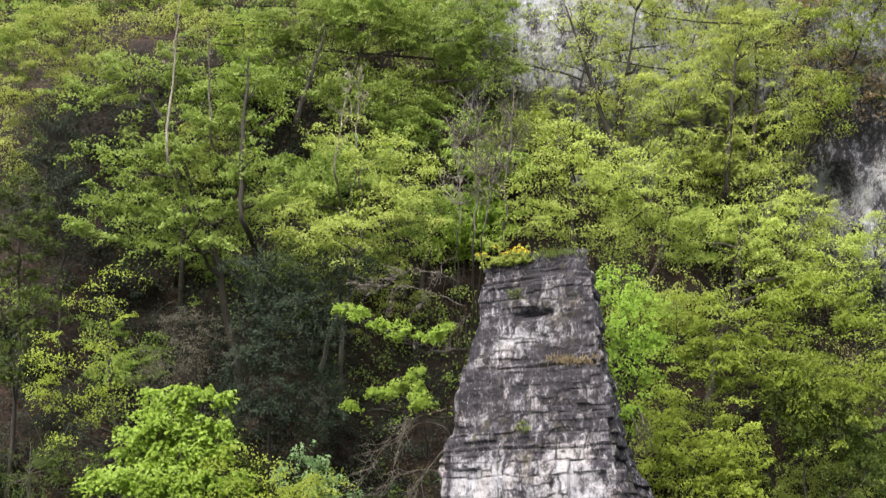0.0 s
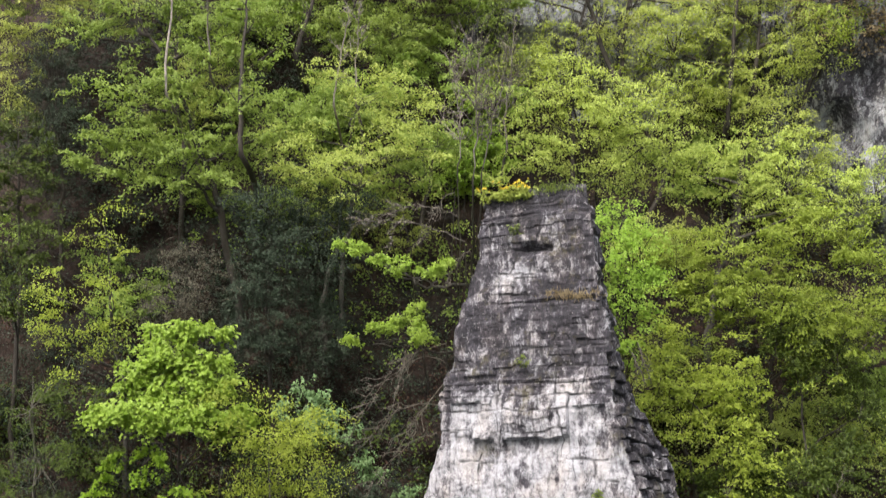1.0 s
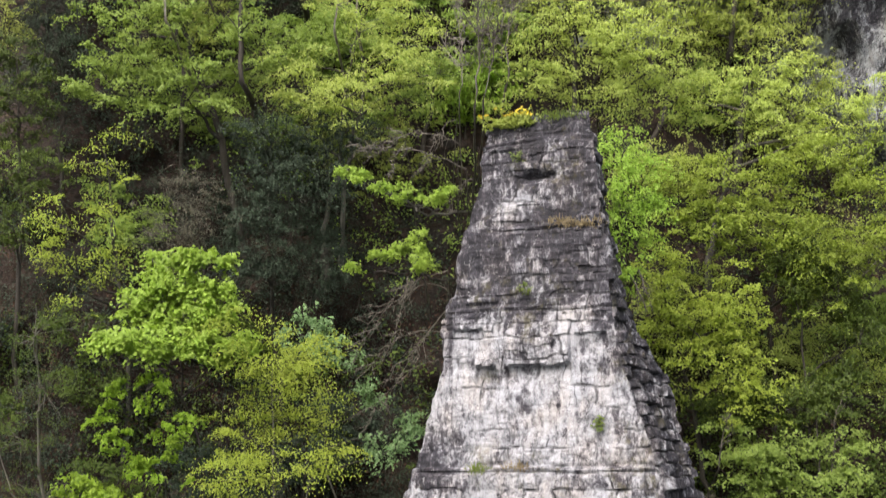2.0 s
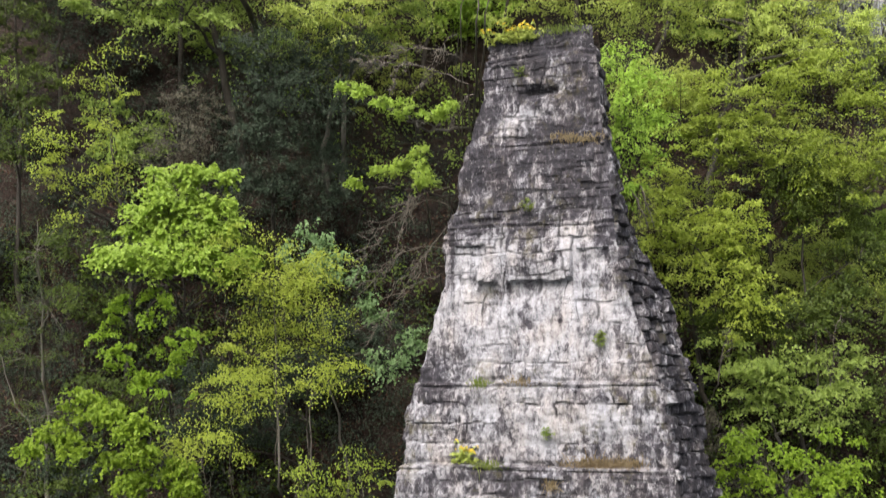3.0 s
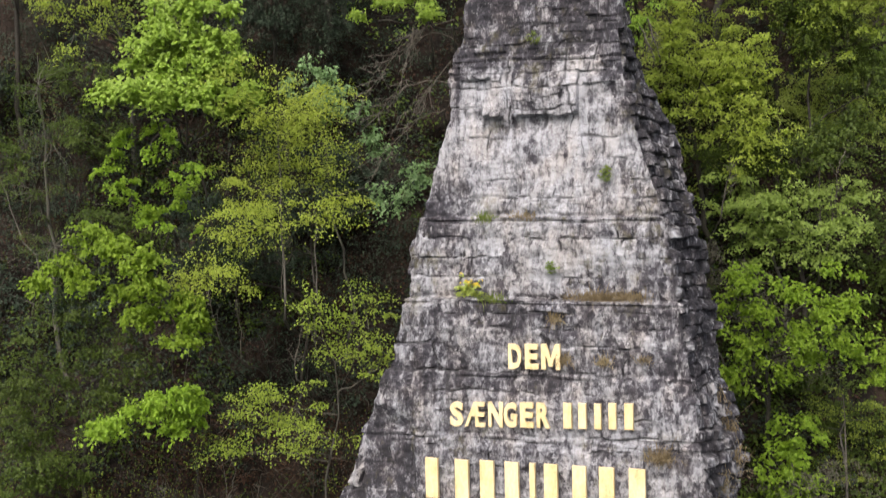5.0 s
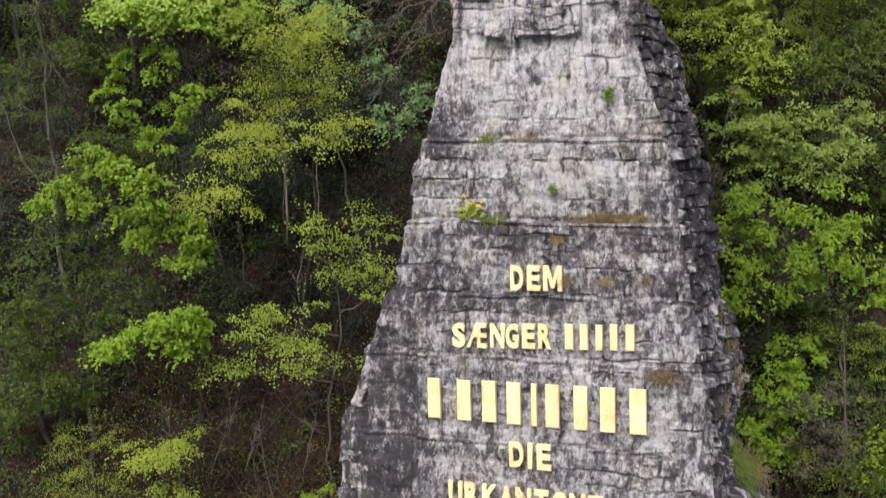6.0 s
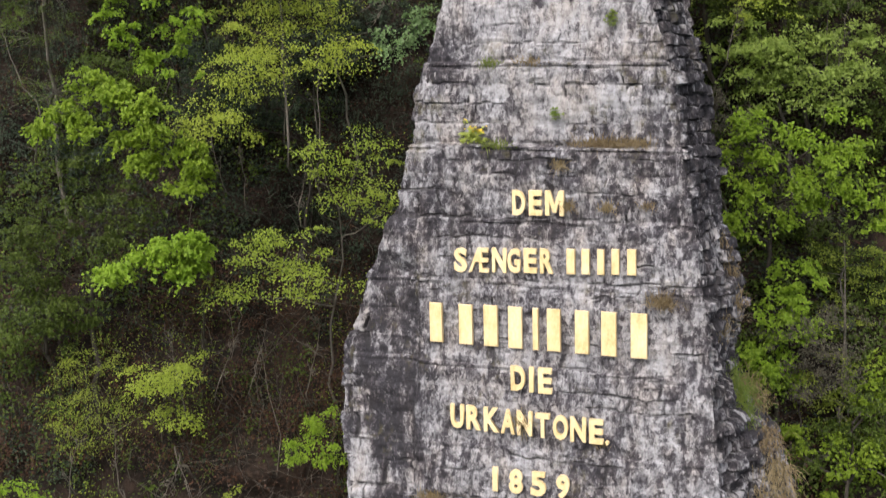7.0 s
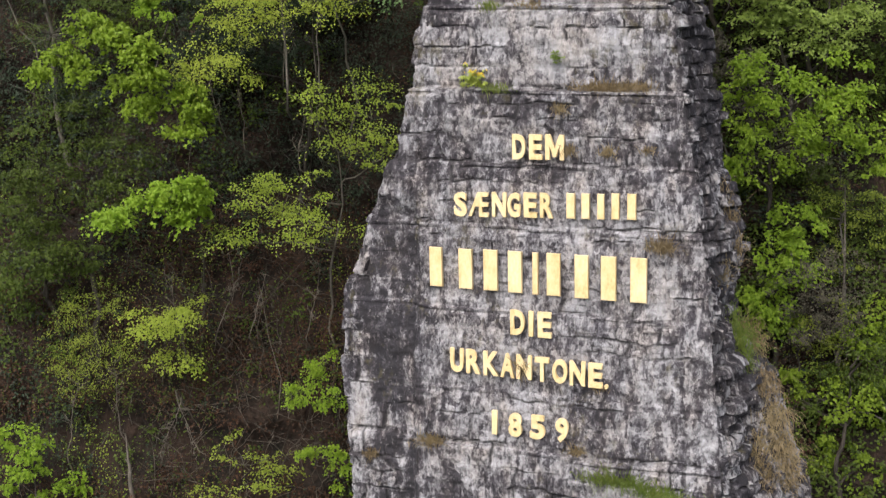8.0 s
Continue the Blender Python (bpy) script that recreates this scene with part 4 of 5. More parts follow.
tree('overhanging branch with bright young leaves', 'bright', 42.5, 0.3, [(-3.1, 29.95, 0.35, 0.12), (-2.6, 29.6, 0.45, 0.14), (-1.9, 29.25, 0.5, 0.14), (-1.2, 29.15, 0.5, 0.16), (-0.5, 29.1, 0.5, 0.2), (0.1, 29.1, 0.35, 0.2)], trunk_r=0.06, limb=True, density=0.4, leaf=0.13, thin=True, spray=0.62)
tree('drooping branch with bright young leaves', 'bright', 42.4, 0.3, [(-2.75, 26.85, 0.35, 0.1), (-2.1, 27.1, 0.4, 0.12), (-1.4, 27.45, 0.35, 0.12), (-0.8, 27.8, 0.35, 0.15), (-0.7, 27.2, 0.2, 0.35), (-0.75, 26.7, 0.2, 0.2)], trunk_r=0.05, limb=True, density=0.4, leaf=0.13, thin=True, spray=0.62)
tree('bright green maple with a round dense crown', 'bright', 43, -8.4, [(-8.14, 27.03, 0.7, 0.33), (-9.42, 27.14, 0.37, 0.3), (-7.03, 27.0, 0.22, 0.16), (-8.67, 26.31, 1.14, 0.51), (-9.83, 25.65, 0.7, 0.52), (-7.24, 25.65, 0.69, 0.69), (-8.31, 25.21, 1.37, 0.58), (-10.36, 24.4, 0.7, 0.37), (-9.02, 24.31, 1.32, 0.51), (-7.24, 24.13, 0.87, 0.51), (-11.02, 24.35, 0.26, 0.18), (-6.35, 24.22, 0.43, 0.36)], trunk_r=0.07, leaf=0.165, density=1.7)
tree('lower maple boughs in half shade', 'leafy', 43.6, -8.9, [(-10.1, 22.7, 1.4, 0.8), (-8.3, 22.3, 1.6, 0.9), (-9.6, 21.2, 1.3, 0.7), (-10.8, 21.6, 0.7, 0.7), (-9.0, 20.3, 1.1, 0.7)], trunk_r=0.05, density=0.15, spray=0.75, thin=True)
tree('whitebeam with silver-green leaves', 'silver', 45, -3.7, [(-4.6, 25.0, 1.1, 0.7), (-3.6, 24.2, 0.9, 0.7), (-2.4, 22.9, 0.7, 0.4), (-1.9, 21.1, 0.9, 0.4), (-1.1, 22.0, 0.5, 0.5)], trunk_r=0.06, leaf=0.12, density=0.8)
tree('slim tree with yellow-green leaves and pale trunk', 'lime', 43, -5.4, [(-5.6, 23.9, 1.4, 0.9), (-4.7, 22.6, 1.4, 0.9), (-6.1, 21.6, 1.2, 0.8), (-3.9, 20.7, 0.9, 0.6), (-6.4, 20.2, 1.3, 0.8), (-7.6, 18.7, 1.1, 0.6), (-4.3, 23.9, 0.9, 0.8)], thin=True, leaf=0.1, density=1.5, trunk_r=0.07)
tree('bright green maple sapling with spreading leaves', 'leafy', 42, -9.6, [(-12.79, 18.47, 0.4, 0.22), (-12.1, 18.99, 0.54, 0.36), (-11.32, 19.86, 0.54, 0.4), (-10.36, 19.51, 0.65, 0.32), (-9.49, 19.13, 0.54, 0.5), (-9.11, 18.38, 0.36, 0.39), (-11.58, 18.38, 0.54, 0.14), (-10.36, 18.08, 0.39, 0.16), (-9.49, 17.42, 0.68, 0.39), (-8.27, 17.6, 0.68, 0.5), (-7.92, 17.08, 0.39, 0.39), (-8.62, 16.7, 0.68, 0.21)], leaf=0.155, density=1.5, trunk_r=0.045)
tree('low maple sapling with bright leaves', 'leafy', 41.8, -8.8, [(-9.09, 14.85, 0.32, 0.16), (-8.14, 15.09, 0.32, 0.16), (-8.57, 14.64, 0.78, 0.36), (-9.43, 14.47, 0.61, 0.23), (-10.47, 14.07, 0.58, 0.22), (-8.39, 13.95, 0.68, 0.32), (-10.81, 13.85, 0.22, 0.11), (-7.97, 14.5, 0.32, 0.39)], leaf=0.15, density=1.2, trunk_r=0.05)
tree('slender tree with scattered yellow-green leaves', 'olive', 43, -4.2, [(-5.3, 14.7, 1.6, 0.8), (-6.3, 14.3, 1.1, 0.5), (-4.2, 17.6, 0.8, 0.6), (-2.6, 17.2, 0.9, 1.0), (-3.5, 16.1, 0.7, 0.4), (-2.3, 15.8, 0.6, 0.6), (-4.9, 13.5, 1.2, 0.3), (-7.0, 13.1, 0.7, 0.3)], thin=True, leaf=0.11, trunk_r=0.06, density=0.55)
tree('shaded shrub with small green leaves', 'dim', 44, -12.3, [(-11.6, 17.1, 1.4, 0.7), (-13.4, 15.7, 1.1, 1.1), (-10.8, 16.0, 1.2, 0.8), (-13.9, 14.4, 1.2, 1.2), (-11.9, 14.6, 1.3, 1.1), (-10.5, 14.8, 0.9, 0.8)], density=0.7, leaf=0.1)
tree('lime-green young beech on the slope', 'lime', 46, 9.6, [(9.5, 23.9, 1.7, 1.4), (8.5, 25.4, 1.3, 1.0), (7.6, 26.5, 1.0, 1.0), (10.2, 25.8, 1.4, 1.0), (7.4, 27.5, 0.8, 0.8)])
tree('green broadleaf tree in deep shade', 'dim', 47, 12.8, [(13.4, 26.7, 1.5, 1.0), (14.4, 25.1, 1.1, 1.2), (11.8, 22.8, 2.2, 0.9), (9.9, 22.6, 1.4, 0.7), (13.8, 23.0, 1.6, 1.0), (12.2, 27.5, 1.2, 1.2)], trunk_r=0.1)
tree('light green undergrowth tree with thin trunks', 'mid', 46.5, 12.6, [(9.6, 20.4, 1.2, 0.9), (11.7, 20.6, 1.8, 1.0), (13.6, 21.0, 1.6, 1.1), (10.5, 21.4, 1.2, 0.7), (12.4, 19.7, 1.6, 0.8)], density=0.8)
tree('bright green maple with upright shoots', 'leafy', 44, 11.0, [(11.0, 17.5, 1.5, 0.9), (9.8, 18.6, 0.9, 0.9), (12.3, 18.2, 1.0, 0.9), (10.6, 16.0, 1.4, 0.9), (9.4, 17.1, 0.8, 1.0), (11.9, 16.4, 1.2, 0.9), (13.6, 16.0, 0.8, 1.0), (9.7, 15.3, 0.9, 0.8)], leaf=0.14, density=0.5)
tree('green shrub beside the rock in shade', 'leafy', 45, 11.1, [(11.3, 11.9, 1.1, 1.0), (10.4, 10.7, 1.0, 0.8), (11.5, 13.2, 1.0, 0.6), (11.1, 9.7, 0.8, 0.6)], density=0.8)
tree('green hazel with loose leaves', 'leafy', 45, 13.6, [(14.1, 9.4, 0.9, 1.0), (13.6, 4.8, 1.7, 1.0), (12.2, 5.4, 1.0, 0.7), (11.5, 7.6, 0.8, 0.7), (13.8, 7.4, 1.2, 0.8), (14.7, 5.8, 0.8, 0.8)], density=0.45)
tree('thin grey-trunked tree with sparse leaves', 'olive', 46.5, 13.3, [(14.0, 12.0, 1.2, 1.0), (12.6, 9.8, 1.2, 1.0), (13.6, 13.8, 1.2, 0.8), (12.8, 8.2, 1.2, 0.8)], density=0.5, thin=True, trunk_r=0.1)
tree('feathery green larch sapling on the slope', 'olive', 44.5, -12.2, [(-12.3, 10.6, 1.2, 0.8), (-12.1, 9.5, 1.4, 0.9), (-12.8, 8.3, 1.0, 0.7)], leaf=0.055, density=0.9)
tree('green bush in shade on the slope', 'dim', 45, -13.8, [(-14.1, 11.9, 1.2, 0.8), (-12.9, 12.1, 1.2, 0.6), (-14.4, 13.2, 1.0, 0.8), (-14.9, 10.9, 0.6, 0.8)], density=0.8)
tree('yellow-green sapling on the bare slope', 'lime', 44, -9.0, [(-9.4, 10.4, 1.2, 0.5), (-9.8, 9.9, 1.1, 0.3), (-9.0, 8.8, 0.9, 0.3)], thin=True, leaf=0.11, trunk_r=0.04)
tree('low yellow-green shrub on the bare slope', 'olive', 43.5, -6.6, [(-7.0, 5.5, 1.2, 0.6), (-7.2, 4.7, 1.2, 0.5), (-6.1, 5.3, 0.8, 0.5)], thin=True, leaf=0.11, density=0.22, trunk_r=0.03)
tree('green leafy shrub low on the slope', 'leafy', 43, -13.2, [(-14.0, 6.7, 0.9, 0.6), (-14.2, 5.5, 0.8, 0.7), (-13.2, 4.7, 1.0, 0.5)], trunk_r=0.03, density=0.22, thin=True)
tree('green ferny bush beside the rock', 'leafy', 43, -3.9, [(-4.2, 9.1, 0.6, 0.7), (-4.7, 8.0, 0.7, 0.7), (-4.5, 6.4, 0.9, 0.4), (-3.8, 5.5, 0.5, 0.8), (-3.9, 8.1, 0.6, 0.6)], density=0.1, leaf=0.12, spray=0.85, thin=True, trunk_r=0.03)



# ---- more of the wood behind ----
def wood(count, seed, x0, x1, z0, z1, tones, label):
    rng = np.random.default_rng(seed)
    for k in range(count):
        f = (k + 0.5) / count
        x = x0 + (x1 - x0) * ((k * 0.618034) % 1.0)
        z = z0 + (z1 - z0) * f
        y = float(hill_y(np.array([x]), np.array([z]))[0]) - 1.6
        lobes = [(x + rng.normal(0, 1.5), z + rng.normal(0, 1.2), rng.uniform(1.1, 2.2), rng.uniform(0.7, 1.2)) for _ in range(4)]
        tree(label, tones[k % len(tones)], y, x + rng.normal(0, 0.6), lobes, trunk_r=rng.uniform(0.04, 0.07), density=0.8)


wood(10, 301, -13, 3, 31, 49, ("mid", "yellow", "mid", "bright"), "broadleaf tree of the dense green wood behind")
wood(10, 302, 7, 20, 20, 42, ("olive", "yellow", "olive", "mid"), "young beech of the yellow-green wood on the slope")
wood(7, 303, 9, 19, 4, 20, ("dim", "dim", "grey"), "shaded green tree low on the slope")
wood(6, 304, -19, -3, 15, 27, ("dim", "dark"), "shaded tree in the dark of the wood")
tree('dark fir with fine drooping twigs', 'dim', 45.5, -13.6, [(-13.8, 25.2, 1.1, 0.9), (-13.4, 23.4, 1.3, 0.9), (-13.9, 21.6, 1.3, 0.9), (-13.3, 19.8, 1.5, 0.9)], leaf=0.055, density=0.9)

# ---- undergrowth on the slope ----
def undergrowth(label, mat, count, seed, size, per, zlo, zhi, keep, x0=-19, x1=22, wall=None):
    rng = np.random.default_rng(seed)
    x, z = rng.uniform(x0, x1, count), rng.uniform(zlo, zhi, count)
    m = vnoise(x / 3.0, 1.0, z / 3.0, seed) > keep
    if mat in (LEAVES["dark"], LEAVES["dim"]) and seed != 215:
        # bare brown earth beside the rock
        m &= ~((np.abs(x + 8.0 + 1.2 * vnoise(z / 2, 1.0, 2.0, 7)) < 5.2) & (z < 12.8 + 1.5 * vnoise(x / 2, 5.0, 2.0, 8)) & (rng.random(count) < 0.86))
    x, z = x[m], z[m]
    c = np.stack([x, (hill_y(x, z) if wall is None else wall + 0 * x) - rng.uniform(0.1, 0.9, len(x)), z], -1)
    v = leaves(rng, c, rng.uniform(0.25, 0.6, len(c)), per, size, 0.4)
    ob = part_mesh("undergrowth", leaf_mesh("undergrowth", v), mat)
    tagged(ob, label, "undergrowth", kind="stuff")


undergrowth("green undergrowth leaves scattered over the forest slope", LEAVES["dim"], 1800, 201, 0.13, 22, 3, 26, 0.0, -19, 4)
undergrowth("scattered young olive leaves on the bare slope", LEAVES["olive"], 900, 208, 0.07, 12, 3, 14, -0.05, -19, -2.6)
undergrowth("shaded green leaves under the trees", LEAVES["dim"], 2000, 206, 0.14, 22, 3, 26, -0.3, 8, 22)
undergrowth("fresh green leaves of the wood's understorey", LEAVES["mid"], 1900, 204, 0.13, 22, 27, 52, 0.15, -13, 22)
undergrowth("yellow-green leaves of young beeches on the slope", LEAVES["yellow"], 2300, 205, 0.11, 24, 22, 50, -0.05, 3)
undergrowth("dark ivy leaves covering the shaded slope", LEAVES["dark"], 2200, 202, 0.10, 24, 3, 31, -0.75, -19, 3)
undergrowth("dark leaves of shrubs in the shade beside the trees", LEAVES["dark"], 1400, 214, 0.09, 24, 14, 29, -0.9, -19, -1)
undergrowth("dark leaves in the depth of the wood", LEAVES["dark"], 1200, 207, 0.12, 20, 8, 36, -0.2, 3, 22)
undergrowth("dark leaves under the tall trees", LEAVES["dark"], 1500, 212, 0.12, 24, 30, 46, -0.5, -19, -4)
undergrowth("dry brown grass and herbs hanging on the cliff", straw_mat, 420, 209, 0.16, 26, 40.5, 50, -0.15, 14.5, 24, 53.2)
undergrowth("olive leaves growing on the cliff ledges", LEAVES["olive"], 260, 210, 0.12, 26, 41, 50, 0.0, 14.0, 24, 53.0)
undergrowth("yellow-green leaves of bushes rooted on the pale cliff", LEAVES["yellow"], 420, 211, 0.1, 24, 39, 48, -0.35, 1, 16, 55.6)
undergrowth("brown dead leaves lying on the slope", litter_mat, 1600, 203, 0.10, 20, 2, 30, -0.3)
undergrowth("low green herbs on the bare earth", LEAVES["dim"], 620, 215, 0.08, 16, 3, 13, 0.0, -16, -2.8)
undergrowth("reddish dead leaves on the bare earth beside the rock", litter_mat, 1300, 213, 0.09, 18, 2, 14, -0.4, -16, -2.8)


# ---- brush of stems on the slope ----
def brush(label, mat, count, seed, x0, x1, z0, z1, length):
    rng = np.random.default_rng(seed)
    paths = []
    for _ in range(count):
        x, z = rng.uniform(x0, x1), rng.uniform(z0, z1)
        a = np.array([x, float(hill_y(np.array([x]), np.array([z]))[0]) + 0.1, z])
        ln = length * rng.uniform(0.4, 1.4)
        b = a + np.array([rng.normal(0, 0.6), rng.uniform(-0.9, -0.2), rng.normal(0.5, 0.6)]) * ln
        p = wander(rng, a, b, 5, 0.07 * ln)
        p[:, 2] -= 0.25 * ln * np.linspace(0, 1, 5) ** 2
        paths.append((p, np.linspace(0.014, 0.005, 5) * rng.uniform(0.7, 1.8)))
    v, f = tubes(paths, 3)
    tagged(part_mesh("brushwood", array_mesh("brushwood", v, f), mat), label, "brushwood", kind="stuff")


brush("tangle of dry brown stems on the shaded slope", dark_bark, 2100, 401, -19, 0, 2, 22, 1.3)
brush("thin pale dead stems on the slope", twig_mat, 480, 402, -19, 0, 2, 24, 1.3)
brush("pale hanging stems on the bare earth", twig_mat, 400, 404, -10.5, -3.2, 4, 14, 1.6)
brush("thin dead stems between the trees", twig_mat, 700, 403, -19, 20, 22, 46, 1.4)


# ---- leafless wood, grass and flowers ----
def bare_wood(label, base, tip, count, spread, r, mat=None, arch=0.0, splay=0.8):
    mat = mat or twig_mat
    rng = np.random.default_rng(int(abs(base[0] * 311 + base[2] * 173 + tip[0] * 77)) + 1)
    a, b = np.array(base), np.array(tip)
    root = tagged(new("bare_tree"), label, "bare tree", "bare trees on the slope")
    root.location = base
    k = 12
    stem = wander(rng, a, b, k, 0.05 * spread)
    f = np.linspace(0, 1, k)
    stem[:, 2] += arch * 4 * f * (1 - f)
    foot_z = base[2] - 1.2
    foot = np.array([base[0] + 0.2, float(hill_y(np.array([base[0] + 0.2]), np.array([foot_z]))[0]) + 0.2, foot_z])
    path = np.concatenate([wander(rng, foot, a, 7, 0.06)[:-1], stem])
    v, f = tubes([(path, np.concatenate([np.linspace(r * 1.3, r, 6), np.linspace(r, r * 0.25, k)]))], 6)
    part_mesh("stem", array_mesh("stem", v - a, f), mat, root)
    way = (b - a) / np.linalg.norm(b - a)
    paths = []
    for _ in range(count):
        i = rng.integers(3, k)
        side = rng.normal(0, 1, 3)
        side -= way * (side @ way) * 0.5
        side /= np.linalg.norm(side)
        ln = spread * rng.uniform(0.4, 1.1)
        p = wander(rng, stem[i], stem[i] + (side * splay + way * 0.7) * ln, 6, 0.05 * spread)
        p[:, 2] -= 0.3 * arch * np.linspace(0, 1, 6) ** 2
        paths.append((p, np.linspace(max(0.016, r * 0.3), 0.008, 6)))
        for _ in range(3):
            j = rng.integers(1, 5)
            q = p[j] + (rng.normal(0, 0.35, 3) + way * 0.3) * ln * 0.6
            paths.append((wander(rng, p[j], q, 4, 0.03 * spread), np.linspace(0.011, 0.006, 4)))
    v, f = tubes(paths, 3)
    tagged(part_mesh("twig_mass", array_mesh("twig_mass", v - a, f), mat, root), kind="stuff")


def tuft(label, kind, x, z, w, count, h, which=1):
    rng = np.random.default_rng(int(x * 97 + z * 313) % 99991)
    mat = {"straw": straw_mat, "grass": grass_mat, "green": grass_mat, "flower": LEAVES["yellow"]}[kind]
    seat = np.array(on_rock(x, z, which))
    root = tagged(new("grass_tuft" if kind in ("straw", "grass") else "rock_plant"), label, "plant", "plants on the rock")
    root.location = seat
    n = count if kind not in ("straw", "grass") else int(count * 1.9)
    foot = np.stack([rng.normal(0, w, n), rng.normal(0, 0.07, n) - 0.06, rng.normal(0, 0.05 if which == 1 else 0.22, n)], -1)
    foot[:, 1] -= SLANT * foot[:, 0] if which == 1 else 0
    if kind in ("straw", "grass"):
        hang = -0.2 if h > 0.45 else 0.25
        tip = foot + np.stack([rng.normal(0, 0.55, n), -np.abs(rng.normal(0.35, 0.25, n)), rng.normal(hang if which == 2 else 0.3, 0.45, n)], -1) * h * rng.uniform(0.5, 1.3, (n, 1))
        mid = (foot + tip) / 2 + np.stack([0 * tip[:, 0], 0 * tip[:, 0] - 0.05 * h, 0 * tip[:, 0] + 0.25 * h], -1)
        wide = np.array([0.008, 0, 0.002])
        v = np.stack([foot - wide, foot + wide, mid + wide, mid - wide, tip], 1).reshape(-1, 3)
        k = np.arange(0, len(v), 5)[:, None]
        f = np.concatenate([k + [[0, 1, 2]], k + [[0, 2, 3]], k + [[3, 2, 4]]], 1).reshape(-1, 3)
        tagged(part_mesh("blade_mass", array_mesh("blade_mass", v, f, False), mat, root), kind="stuff")
        return
    c = foot + np.stack([0 * foot[:, 0], rng.uniform(-0.15, 0.05, n), np.abs(rng.normal(0.05, 0.4, n)) * h], -1)
    fine = kind == "green"
    if fine:
        c[:, 2] -= 0.35 * h
    v = leaves(rng, c, np.full(n, 0.05 if fine else 0.07), 8 if fine else 6, 0.055 if fine else 0.085)
    tagged(part_mesh("foliage", leaf_mesh("foliage", v), mat, root), kind="stuff")
    if kind == "flower":
        top = c[c[:, 2] > np.quantile(c[:, 2], 0.8)] + (0, -0.08, 0.05)
        tagged(part_mesh("blossom", leaf_mesh("blossom", leaves(rng, top, np.full(len(top), 0.05), 2, 0.085)), flower_mat, root, "yellow blossom"), kind="stuff")


tuft('yellow-flowering shrub growing on top of the rock', 'flower', 1.75, 30.05, 0.3, 170, 0.42, 1)
tuft('yellow-flowering shrub growing on top of the rock', 'flower', 2.3, 30.1, 0.16, 70, 0.34, 1)
tuft('dry brown grass tuft growing on a ledge of the rock', 'grass', 3.23, 30.23, 0.39, 100, 0.22, 1)
tuft('small green plant rooted in a crack of the rock', 'green', 2.06, 29.08, 0.09, 21, 0.25, 1)
tuft('small green plant rooted in a crack of the rock', 'green', 2.20, 25.32, 0.10, 31, 0.3, 1)
tuft('dry brown grass tuft growing on a ledge of the rock', 'straw', 3.68, 27.05, 0.35, 130, 0.16, 1)
tuft('dry brown grass tuft growing on a ledge of the rock', 'straw', 3.22, 27.09, 0.18, 60, 0.16, 1)
tuft('small green plant rooted in a crack of the rock', 'green', 4.09, 21.56, 0.07, 38, 0.45, 1)
tuft('dry brown grass tuft growing on a ledge of the rock', 'grass', 0.89, 20.35, 0.15, 55, 0.22, 1)
tuft('dry brown grass tuft growing on a ledge of the rock', 'straw', 1.99, 20.39, 0.19, 60, 0.16, 1)
tuft('small green plant rooted in a crack of the rock', 'green', 2.63, 19.04, 0.07, 28, 0.3, 1)
tuft('yellow-flowering plant on a ledge of the rock', 'flower', 0.43, 18.28, 0.19, 84, 0.4, 1)
tuft('dry brown grass tuft growing on a ledge of the rock', 'straw', 3.84, 18.19, 0.35, 210, 0.3, 1)
tuft('dry brown grass tuft growing on a ledge of the rock', 'straw', 4.63, 18.23, 0.24, 130, 0.26, 1)
tuft('dry brown grass tuft growing on a ledge of the rock', 'grass', 1.07, 18.13, 0.19, 70, 0.22, 1)
tuft('dry brown grass tuft growing on a ledge of the rock', 'straw', 2.71, 17.57, 0.10, 45, 0.3, 1)
tuft('dry brown grass tuft growing on a ledge of the rock', 'straw', 2.96, 16.47, 0.09, 55, 0.3, 1)
tuft('dry brown grass tuft growing on a ledge of the rock', 'straw', 4.00, 16.50, 0.10, 45, 0.25, 1)
tuft('dry brown grass tuft growing on a ledge of the rock', 'straw', 4.99, 16.60, 0.10, 35, 0.2, 1)
tuft('dry brown grass tuft growing on a ledge of the rock', 'straw', 5.31, 14.06, 0.14, 100, 0.45, 1)
tuft('dry brown grass tuft growing on a ledge of the rock', 'straw', 1.77, 10.47, 0.10, 55, 0.45, 1)
tuft('dry brown grass tuft growing on a ledge of the rock', 'straw', -0.75, 8.16, 0.19, 110, 0.32, 1)
tuft('dry brown grass tuft growing on a ledge of the rock', 'straw', -2.48, 7.57, 0.12, 50, 0.25, 1)
tuft('green grass growing on a low ledge of the rock', 'grass', 4.24, 7.69, 0.39, 260, 0.4, 1)
tuft('green grass growing on a low ledge of the rock', 'grass', 5.33, 7.45, 0.35, 210, 0.4, 1)
tuft('dry brown grass tuft growing on a ledge of the rock', 'straw', 3.28, 8.35, 0.12, 50, 0.3, 1)
tuft('dry brown grass tuft growing on a ledge of the rock', 'straw', 3.85, 10.13, 0.09, 30, 0.2, 1)
tuft('long dry grass hanging over the rock shoulder', 'straw', 7.36, 15.27, 0.12, 48, 0.28, 2)
tuft('long dry grass hanging over the rock shoulder', 'straw', 7.63, 14.52, 0.14, 64, 0.35, 2)
tuft('long dry grass hanging over the rock shoulder', 'straw', 7.70, 13.76, 0.12, 56, 0.35, 2)
tuft('long dry grass hanging over the rock shoulder', 'straw', 7.18, 13.26, 0.12, 56, 0.28, 2)
